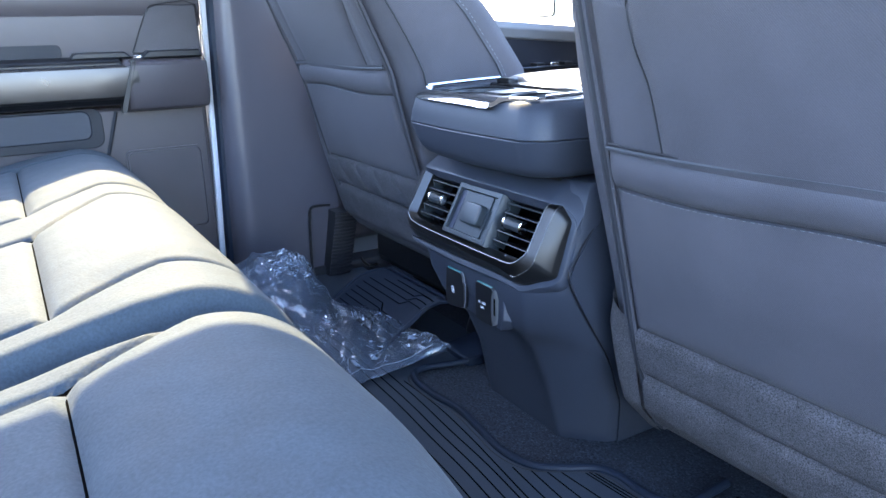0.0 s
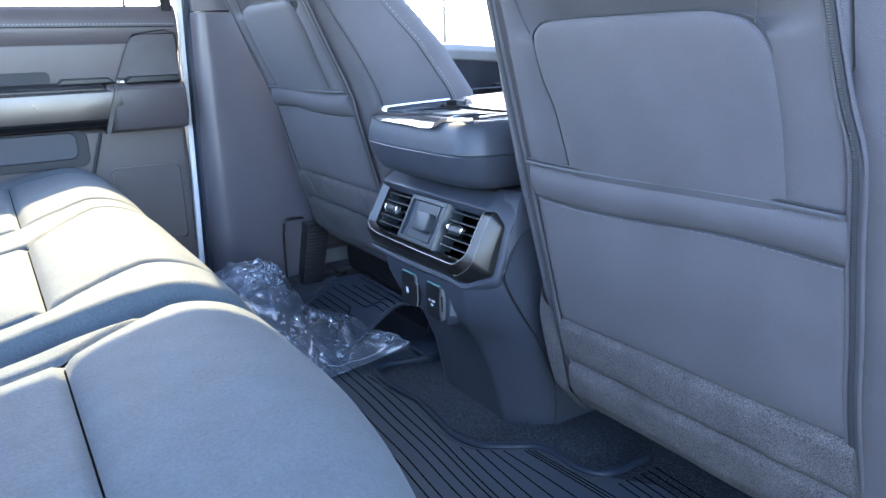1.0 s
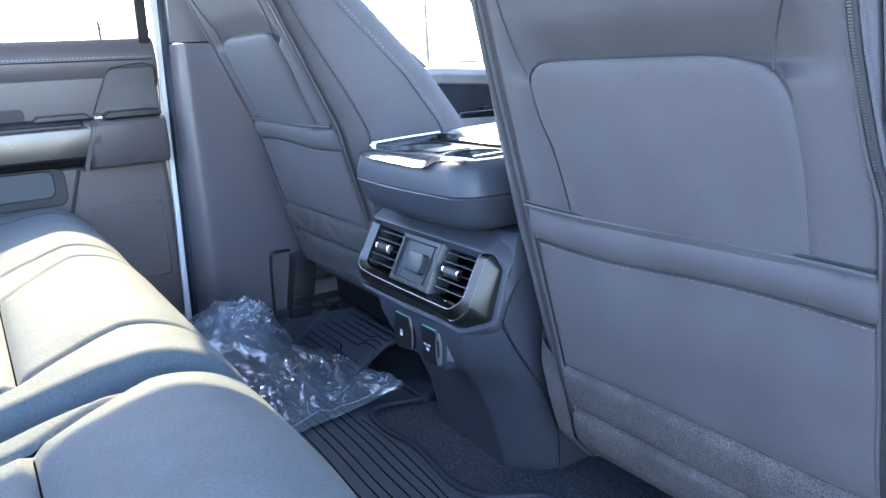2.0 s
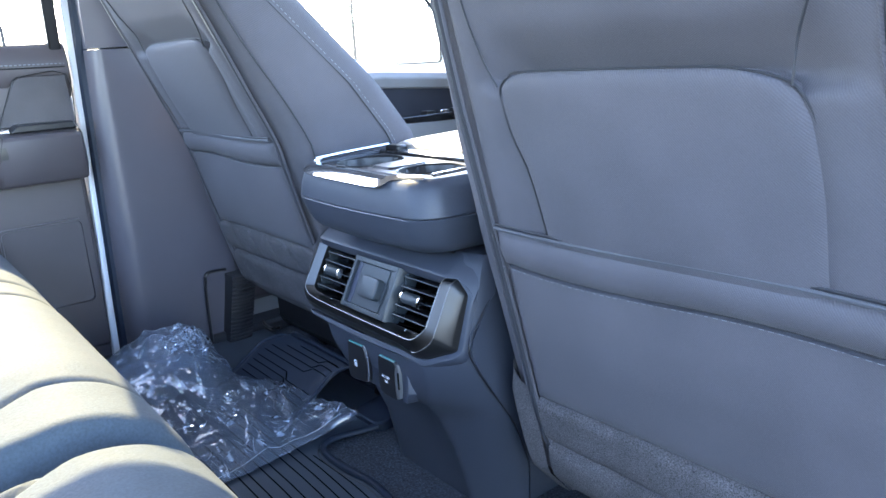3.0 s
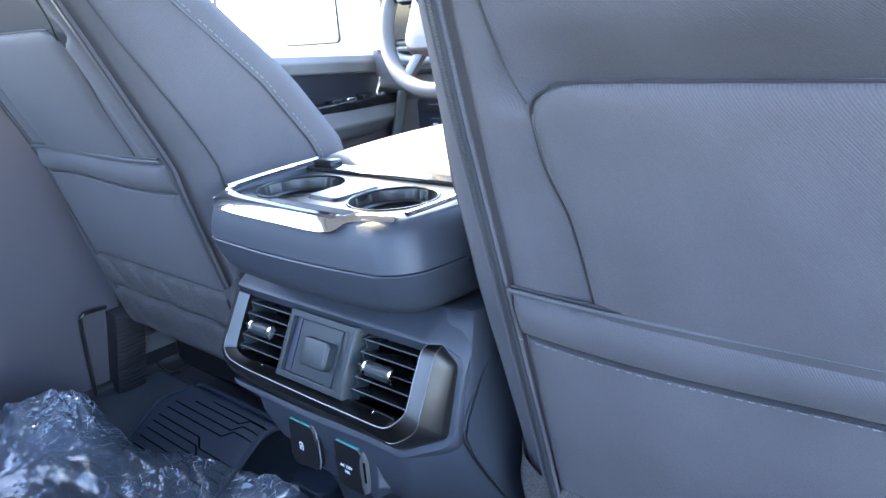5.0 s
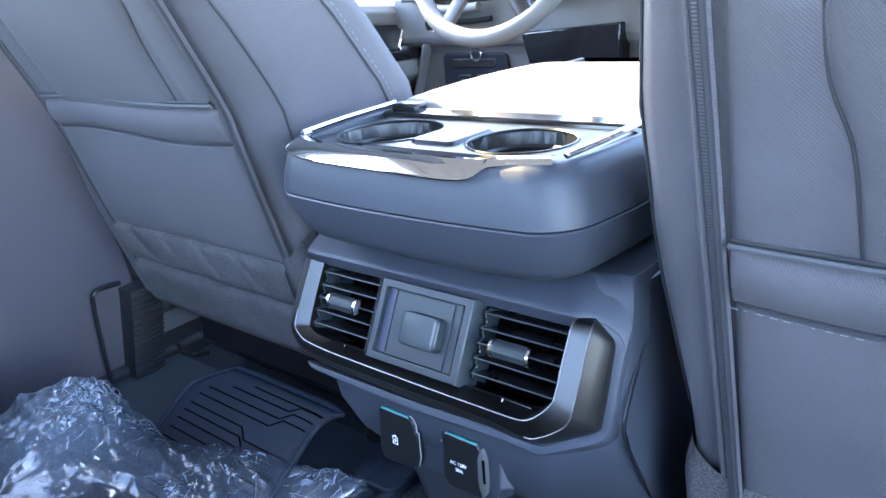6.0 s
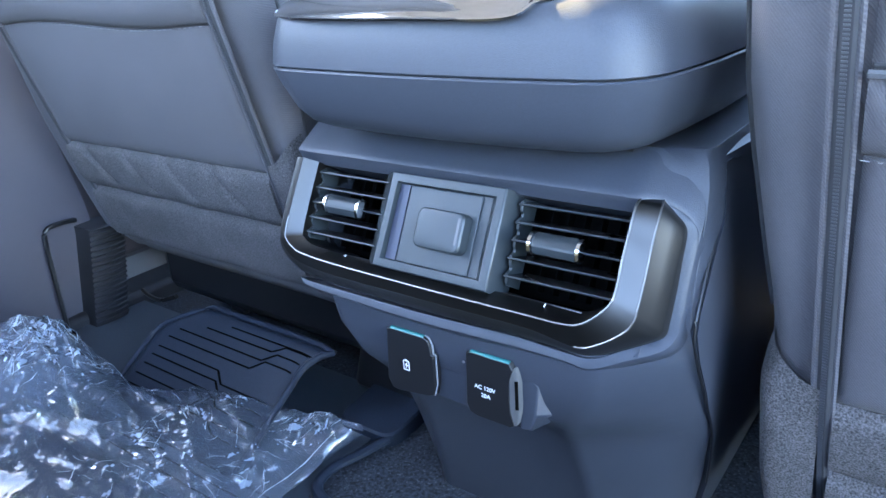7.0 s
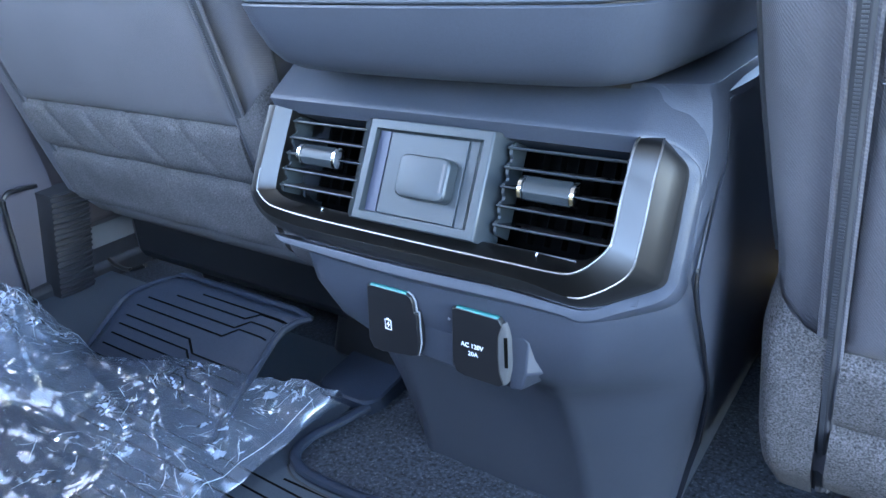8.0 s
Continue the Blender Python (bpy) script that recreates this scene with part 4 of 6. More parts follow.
    for k in range(91):
        x = -0.1745 + 0.347 * (k / 90)
        low, off = table(low_edge, x)
        ring = []
        for v, d, k_low in ((-0.0085, -0.05, 1), (-0.008, -0.0095, 1), (-0.0030, -0.0040, 1), (-0.0008, -0.0006, 1), (0.0, 0.0, 1), (0.0020, -0.0002, 0.97), (0.0050, -0.0016, 0.9), (0.019, -0.0096, 0.45), (0.0355, -0.0192, 0.1), (0.0355, -0.05, 0)):
            ring.append(F(x, lerp(0.083, low, k_low) + v, lerp(0.0034, off, 0.45 + 0.55 * k_low) + d))
        lip.append(ring)
    part("vent_lip", loft(lip), PLASTIC, ob, angle=40)
    # well, sides and vanes carry the shade of the vent's depth in their colour
    part("vent_well", loft([[F(x, v, d) for x, v in ((-0.150, -0.004), (0.142, -0.004), (0.142, 0.080), (-0.150, 0.080))] for d in (-0.060, -0.056)]), WELL, ob, "vent well coloured near-black for its shade")
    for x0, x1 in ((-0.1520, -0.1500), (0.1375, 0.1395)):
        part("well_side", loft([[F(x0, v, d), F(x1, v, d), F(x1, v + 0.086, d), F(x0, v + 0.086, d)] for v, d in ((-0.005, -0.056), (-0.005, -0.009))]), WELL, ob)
    part("well_floor", loft([[F(x, v, d) for v, d in ((-0.004, -0.056), (0.0045, -0.056), (0.0050, -0.012), (0.0046, -0.0062), (-0.002, -0.0062))] for x in (-0.128, 0.112)]), DARK, ob, "dark sill below the vents")
    # two vents with slats, vanes, pivot strips and a thumb tab
    for x0, x1, kx in ((-0.1500, -0.066, -0.1055), (0.0490, 0.1345, 0.0885)):
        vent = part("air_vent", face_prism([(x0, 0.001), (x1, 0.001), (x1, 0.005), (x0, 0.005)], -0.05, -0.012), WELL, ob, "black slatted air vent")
        for v in (0.0166, 0.0295, 0.0424, 0.0552, 0.0683):
            sk = loft([[F(x, v + dv, d) for dv, d in ((-0.0008, -0.0050), (0.0, -0.0040), (0.0010, -0.0048), (0.0052, -0.028), (0.0036, -0.028))] for x in (x0 + 0.0005, (x0 + x1) / 2, x1 - 0.0005)])
            slat = part("slat", sk, VENT, vent, angle=25)
            # the front edge's highlight, put in as a slim strip of lighter plastic
            part("slat_highlight", tube([F(x, v + 0.0002, -0.0042) for x in (x0 + 0.001, x1 - 0.001)], 0.0007, 6), GREY, slat)
        strip = []
        for v in (0.0166, 0.0295, 0.0424, 0.0552, 0.0683):
            strip += [(-0.0095, v - 0.0062), (-0.0070, v - 0.0040), (-0.0055, v + 0.0022), (-0.0095, v + 0.0048)]
        strip += [(-0.026, 0.074), (-0.026, 0.009)]
        for xa in (x0 + 0.0012, x1 - 0.0034):
            part("pivot_strip", loft([[F(x, v, d) for d, v in strip] for x in (xa, xa + 0.0022)]), GREY, vent)
        for i in range(6):
            x = lerp(x0 + 0.010, x1 - 0.010, i / 5)
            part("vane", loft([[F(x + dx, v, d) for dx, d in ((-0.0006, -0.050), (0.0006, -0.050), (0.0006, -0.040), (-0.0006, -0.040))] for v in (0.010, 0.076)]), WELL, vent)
        tab = loft([[F(kx + dx, 0.0430 + r * math.cos(t * math.pi / 4 + 0.39), 0.0020 + r * 0.8 * math.sin(t * math.pi / 4 + 0.39)) for t in range(8)] for dx, r in ((-0.0175, 0.0055), (-0.0155, 0.0080), (0.0155, 0.0080), (0.0175, 0.0055))])
        tab = part("thumb_tab", tab, GREY, vent, "ribbed thumb tab", angle=20, bevel=0.0006)
        for i in range(28):
            xr = kx - 0.0148 + 0.0296 * i / 27
            part("tab_rib", loft([[F(xr + dx, 0.0430 + 0.0083 * math.cos(t), 0.0020 + 0.0083 * 0.8 * math.sin(t)) for t in (0.25, 0.6, 1.0, 1.4, 1.75)] for dx in (-0.0003, 0.0003)], close=False), GREY, tab)
        for dx in (-0.0182, 0.0178):
            part("tab_cap", loft([[F(kx + dx + e, 0.0430 + r * math.cos(t * math.pi / 5), 0.0020 + r * 0.85 * math.sin(t * math.pi / 5)) for t in range(10)] for e, r in ((-0.0022, 0.0050), (-0.0012, 0.0083), (0.0012, 0.0083), (0.0022, 0.0050))]), CHROME, tab, "chrome tab end")
        mx = -0.1000 if x0 < 0 else 0.0852
        part("vent_mark", loft([[F(mx + dx + 0.002 * k, v, d) for dx, d in ((0, -0.0062 + 0.0075 * k), (0.0009, -0.0062 + 0.0075 * k), (0.0009, -0.0050 + 0.0075 * k), (0, -0.0050 + 0.0075 * k))] for v, k in ((0.0044, 0.0), (-0.0002, 0.5))]), PRINT, ob, "small white mark")
    # control block with recess and square knob
    blk = part("control_block", loft([
        [F(x, v, -0.022) for x, v in ((-0.078, 0.001), (0.0470, 0.001), (0.0470, 0.077), (-0.078, 0.077))],
        [F(x, v, -0.0085) for x, v in ((-0.0770, 0.0012), (0.0458, 0.0012), (0.0458, 0.0775), (-0.0770, 0.0775))],
        [F(x, v, 0.0012) for x, v in ((-0.0650, 0.0025), (0.0415, 0.0025), (0.0415, 0.0772), (-0.0640, 0.0772))],
        [F(x, v, 0.0020) for x, v in ((-0.0640, 0.0030), (0.0405, 0.0030), (0.0405, 0.0768), (-0.0628, 0.0768))],
        [F(x, v, 0.0020) for x, v in ((-0.0585, 0.0092), (0.0342, 0.0092), (0.0346, 0.0702), (-0.0572, 0.0702))],
        [F(x, v, -0.0040) for x, v in ((-0.0580, 0.0095), (0.0285, 0.0095), (0.0285, 0.0698), (-0.0575, 0.0698))]]), GREY, ob, "grey control block", angle=20, bevel=0.0005)
    plate = rounded(-0.0455, 0.0208, 0.0098, 0.0690, 0.0008, 2)
    part("knob_plate", loft([[F(x, v, -0.0045) for x, v in plate], [F(x, v, -0.0026) for x, v in plate], [F(-0.0124 + (x + 0.0124) * 0.985, 0.0394 + (v - 0.0394) * 0.985, -0.0022) for x, v in plate]]), GREY, blk, angle=20)
    # bluish shade and reflection at the recess's left wall, put in as a strip
    part("recess_tint", loft([[F(x, v, d) for x, v in ((-0.0572, 0.0100), (-0.0472, 0.0100), (-0.0472, 0.0690), (-0.0566, 0.0690))] for d in (-0.0045, -0.0030)]), SLATE, blk, "blue-grey strip for shade and reflection in the recess")
    kb = [(x, v) for x, v in rounded(-0.0268, 0.0160, 0.0235, 0.0540, 0.0058)]

    def knob_ring(k, d):
        return [F(-0.0054 + (x + 0.0054) * k, 0.0388 + (v - 0.0388) * k, d) for x, v in kb]
    part("square_knob", loft([knob_ring(1.0, -0.003), knob_ring(1.0, 0.0050), knob_ring(0.985, 0.0066), knob_ring(0.93, 0.0078), knob_ring(0.80, 0.0083)]), GREY, blk, "square rubber-edged knob", angle=25)
    part("knob_slit", loft([[F(0.0108 + dx, v, d) for dx, d in ((0, 0.0074), (0.0022, 0.0070), (0.0022, 0.0082), (0, 0.0086))] for v in (0.030, 0.050)]), SATIN, blk)

    # outlet covers on the upright panel below
    def on(x, z, d):
        """A place on the outlet panel, d out of it."""
        return Vector((x, -0.0275 - d, z))

    usb_line = [(-0.0640, 0.1985), (-0.0600, 0.1905), (-0.0520, 0.1895), (-0.0215, 0.1935), (-0.0165, 0.1955), (-0.0138, 0.2060), (-0.0134, 0.2328), (-0.0155, 0.2334), (-0.0160, 0.2415), (-0.0182, 0.2462), (-0.0220, 0.2480), (-0.0560, 0.2480), (-0.0600, 0.2462)]
    ac_line = [(0.0162, 0.2012), (0.0190, 0.1935), (0.0260, 0.1915), (0.0560, 0.1915), (0.0597, 0.1942), (0.0566, 0.2040), (0.0558, 0.2180), (0.0566, 0.2330), (0.0600, 0.2427), (0.0570, 0.2478), (0.0225, 0.2482), (0.0185, 0.2462)]

    def cover(name, line, label):
        cx, cz = sum(p[0] for p in line) / len(line), 0.219
        c = part(name, loft([[on(x, z, -0.012) for x, z in line], [on(x, z, 0.0045) for x, z in line], [on(cx + (x - cx) * 0.975, cz + (z - cz) * 0.98, 0.0060) for x, z in line]]), DARK, ob, label, angle=25, bevel=0.0005)
        xs = [x for x, z in line if z > 0.2470]
        # thin teal line along the cover's top edge
        part("edge_line", loft([[on(x, z, d) for z, d in ((0.2478, 0.0030), (0.2486, 0.0030), (0.2486, 0.0048), (0.2474, 0.0058))] for x in (min(xs), max(xs))]), TEAL, c, "thin teal line along the top edge")
        return c
    usb = cover("charging_cover", usb_line, "black charging port cover with a battery sign")
    part("finger_edge", tube([on(x, z, 0.0030) for x, z in ((-0.0168, 0.1945), (-0.0132, 0.2060), (-0.0128, 0.2328), (-0.0150, 0.2338), (-0.0154, 0.2415), (-0.0178, 0.2466), (-0.0218, 0.2486))], 0.0008, 6), STITCH, usb, "worn pale edge")
    ac = cover("outlet_cover", ac_line, "black outlet cover with white lettering")
    arc = [(0.1942, 0.0592, 0.0606), (0.2040, 0.0564, 0.0630), (0.2120, 0.0557, 0.0638), (0.2330, 0.0564, 0.0634), (0.2400, 0.0585, 0.0626), (0.2440, 0.0598, 0.0612)]
    part("finger_edge", loft([[on(xa, z, -0.006), on(xa, z, 0.0052), on(lerp(xa, xb, 0.7), z, 0.0040), on(xb, z, 0.0022), on(xb, z, -0.006)] for z, xa, xb in arc]), FINGER, ac, "grey finger edge", angle=60)
    part("finger_slot", loft([[on(xa, z, d) for xa, d in ((0.0602, 0.0034), (0.0624, 0.0030), (0.0624, 0.0038), (0.0602, 0.0046))] for z in (0.2085, 0.2330)]), WELL, ac)
    part("housing", loft([[on(x, z, d) for x, z in p] for d, p in ((-0.03, ((-0.070, 0.182), (0.066, 0.182), (0.080, 0.196), (0.074, 0.2475), (-0.080, 0.2490))), (-0.0030, ((-0.066, 0.192), (0.066, 0.186), (0.0700, 0.196), (0.068, 0.2440), (-0.070, 0.2470))))]), PLASTIC, ob, bevel=0.002)
    part("outlet_fin", loft([[on(x, z, d) for x, z in p] for d, p in ((-0.022, ((0.060, 0.186), (0.080, 0.192), (0.0985, 0.2045), (0.080, 0.236), (0.060, 0.249))), (-0.001, ((0.060, 0.1875), (0.0700, 0.1895), (0.0735, 0.2040), (0.0770, 0.2300), (0.0640, 0.2440))))]), PLASTIC, ob, angle=20, bevel=0.0012)
    part("panel_stud", loft([[on(0.0120 + 0.0012 * math.cos(t), 0.2330 + 0.0012 * math.sin(t), d) for t in (0, 1, 2, 3, 4, 5)] for d in (-0.004, 0.0006)]), STITCH, ob, "tiny pale stud")
    # lettering and sign
    for text, x, z, size in (("AC 120V", 0.0348, 0.2182, 0.0050), ("20A", 0.0352, 0.2116, 0.0050)):
        cu = bpy.data.curves.new("lettering", "FONT")
        cu.body, cu.size, cu.align_x, cu.extrude, cu.offset = text, size, "CENTER", 0.0001, 0.00006
        tmp = new("tmp_lettering", cu)
        me = bpy.data.meshes.new_from_object(tmp.evaluated_get(bpy.context.evaluated_depsgraph_get()))
        bpy.data.objects.remove(tmp)
        bm = bmesh.new()
        bm.from_mesh(me)
        bpy.data.meshes.remove(me)
        bm.transform(Matrix.Translation(on(x, z, 0.0063)) @ pose(0, 0, 0, 90, 0, 0))
        part("lettering", bm, PRINT, ac, "white lettering")
    bx, bz = -0.0417, 0.2172
    ic = [on(bx + a, bz + b, 0.0063) for a, b in ((-0.0028, -0.0045), (0.0028, -0.0045), (0.0028, 0.0038), (-0.0028, 0.0038), (-0.0028, -0.0045))]
    bolt = [(0.0012, 0.0030), (-0.0018, -0.0006), (0.0, -0.0006), (-0.0010, -0.0036), (0.0018, 0.0), (0.0001, 0.0)]
    part("battery_sign", join(tube(ic, 0.0004, 4), loft([[on(bx + a, bz + b, d) for a, b in bolt] for d in (0.0058, 0.0065)]), loft([[on(bx + a, bz + b, d) for a, b in ((-0.0012, 0.0040), (0.0012, 0.0040), (0.0012, 0.0050), (-0.0012, 0.0050))] for d in (0.0058, 0.0065)])), PRINT, usb, "white battery sign")
    return ob


console()


def bin_top():
    """The bin over the console, with tray, two cups and the padded lid in front."""
    ob = thing("console_bin", (0, 0.2, 0.40), "dark grey storage bin with cup holders over the console", "console bin")
    half = [(0.0, -0.050), (0.06, -0.0485), (0.116, -0.0442), (0.1290, -0.0420), (0.1390, -0.0370), (0.1475, -0.0295), (0.1540, -0.0200), (0.1585, -0.008), (0.164, 0.03), (0.168, 0.08), (0.170, 0.15), (0.170, 0.55)]
    def ring(z, inset, fwd=0.0):
        out = []
        for x, y in half:
            k = max(0.0, 1 - inset / 0.170)
            out.append((x * k, y + (inset + fwd) * (1 if y < 0.3 else 0), z))
        pts = [Vector(p) for p in out]
        full = [Vector((-p.x * 1.045, p.y, p.z)) for p in pts[:0:-1]] + pts
        sm = smoothed(full, 3)
        return sm
    rows = [(0.4005, 0.05, 0.02), (0.4012, 0.034, 0.012), (0.4040, 0.0245, 0.006), (0.410, 0.0175, 0.002), (0.420, 0.0115, 0.0), (0.438, 0.0045, 0.0), (0.4515, 0.0006, 0.0), (0.4528, 0.0016, 0.0)]
    part("bin_lower", loft([ring(*r) for r in rows]), PLASTIC, ob, angle=30)
    rows = [(0.4536, 0.0018, 0), (0.4548, 0.0006, 0), (0.470, 0.0025, 0), (0.486, 0.0065, 0), (0.4945, 0.0105, 0), (0.4985, 0.016, 0.0), (0.4990, 0.020, 0.0), (0.4975, 0.023, 0.0), (0.465, 0.026, 0.0)]
    part("bin_upper", loft([ring(*r) for r in rows]), PLASTIC, ob, angle=40)
    part("parting_line", loft([ring(0.452, 0.0042, 0), ring(0.456, 0.0042, 0)]), DARK, ob)
    cups = ((-0.080, 0.046, 0.049), (0.064, 0.048, 0.045))

    def tray(u, v):
        x, y = lerp(-0.142, 0.140, u), lerp(-0.008, 0.128, v)
        z = 0.4955
        for cx, cy, r in cups:
            dist = math.hypot(x - cx, y - cy)
            z -= 0.085 * (1 - smooth(r - 0.006, r + 0.001, dist))
        z -= 0.006 * (1 - smooth(0.0, 0.006, min(u * 0.282, (1 - u) * 0.282, v * 0.136)))
        return (x, y, z)
    part("cup_tray", sheet(tray, 150, 74), DARK, ob, "dark cup holder tray", angle=40)
    for cx, cy, r in cups:
        ring_pts = [(cx + (r + 0.001) * math.cos(t * math.pi / 20), cy + (r + 0.001) * math.sin(t * math.pi / 20), 0.4955) for t in range(41)]
        part("cup_rim", tube(ring_pts, 0.0014, 6), DARK, ob)
        part("cup_liner", loft([[(cx + r * k * math.cos(t * math.pi / 18), cy + r * k * math.sin(t * math.pi / 18), z) for t in range(36)] for z, k in ((0.418, 0.84), (0.458, 0.88), (0.460, 0.82), (0.463, 0.88), (0.484, 0.915))], caps=False), DARK, ob)
    part("cup_prong", loft([[(x, y, z) for x, y in rounded(-0.031 + e, 0.019 - e, 0.012 + e, 0.078 - e, 0.007)] for z, e in ((0.42, 0), (0.4945, 0), (0.4985, 0.003))]), DARK, ob, "dark block between the cups", angle=30)
    for cx, cy, r in cups:
        part("cup_step", tube([(cx + r * 0.93 * math.cos(t * math.pi / 24), cy + r * 0.93 * math.sin(t * math.pi / 24), 0.481) for t in range(4, 45)], 0.0028, 6), DARK, ob)
    # gloss strip along the rear edge, stepped to a thin end
    top = [(-0.142, -0.006, 0.502), (-0.128, -0.021, 0.5015), (-0.09, -0.032, 0.501), (0.0, -0.038, 0.5008), (0.076, -0.035, 0.5008), (0.092, -0.022, 0.5015), (0.128, -0.012, 0.502)]
    low = [(-0.150, -0.010, 0.4945), (-0.142, -0.030, 0.4910), (-0.095, -0.0440, 0.4890), (0.0, -0.0485, 0.4885), (0.072, -0.0475, 0.4885), (0.090, -0.0345, 0.4965), (0.134, -0.020, 0.4985)]
    STRIP = mat("mirror_trim", (0.72, 0.72, 0.74), 0.06, metal=1.0, blotch=0.03, rough_var=0.02)
    t1, l1 = smoothed(top, 5), smoothed(low, 5)
    strip = [[p + Vector((0, 0.012, -0.002)), p, lerp(p, q, 0.5) + Vector((0, -0.001, 0.0006)), q, q + Vector((0, 0.012, -0.002))] for p, q in zip(t1, l1)]
    part("gloss_strip", loft(strip, close=False), STRIP, ob, "glossy mirror-like trim strip along the rear edge", angle=30)
    part("strip_edge", tube([p + Vector((0, -0.0004, 0.0)) for p in l1], 0.0012, 6), CHROME, ob, "thin bright edge")
    for s in (-1, 1):
        part("side_rail", tube(smoothed([(s * 0.139, -0.010, 0.503), (s * 0.145, 0.05, 0.505), (s * 0.146, 0.125, 0.507)], 5), 0.0026, 6), CHROME, ob, "bright tray rail")
    part("hinge_step", loft([[(x, y, z) for y, z in ((0.106, 0.485), (0.109, 0.5000), (0.130, 0.5015), (0.133, 0.48))] for x in (-0.150, 0.150)]), PIANO, ob, bevel=0.002)
    part("hinge", box(-0.146, -0.11, 0.118, 0.136, 0.495, 0.507), DARK, ob, "black lid hinge", bevel=0.003)
    def pad(u, v):
        half = 0.158 - 0.05 * max(0.0, (v - 0.86) / 0.14) ** 2
        x = lerp(-half, half, u)
        y = lerp(0.133, 0.435, v)
        d = min(u * 2 * half, (1 - u) * 2 * half, v * 0.302, (1 - v) * 0.302)
        z = 0.489 + 0.021 * (1 - max(0.0, 1 - d / 0.028) ** 2.2) ** 0.5 + 0.004 * math.sin(math.pi * v) - 0.004 * (1 - smooth(0, 0.004, d))
        return (x, y, z)
    bm = sheet(pad, 50, 60)
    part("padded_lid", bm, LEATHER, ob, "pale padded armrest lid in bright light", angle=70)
    part("lid_base", box(-0.150, 0.150, 0.135, 0.43, 0.47, 0.491), DARK, ob, bevel=0.003)
    part("bin_foot", box(-0.12, 0.12, 0.03, 0.5, 0.38, 0.41), DARK, ob)
    return ob


bin_top()


# ---------------------------------------------------------------- floor mats and carpet
LIP = [(-0.185, 0.080), (-0.194, 0.043), (-0.203, 0.012), (-0.202, -0.010), (-0.190, -0.026), (-0.160, -0.034), (-0.10, -0.032), (-0.045, -0.024), (0.03, -0.031), (0.08, -0.036), (0.115, -0.031), (0.142, -0.018), (0.166, 0.012), (0.188, 0.045), (0.218, 0.057), (0.262, 0.057), (0.292, 0.068), (0.306, 0.092), (0.306, 0.129), (0.304, 0.16)]


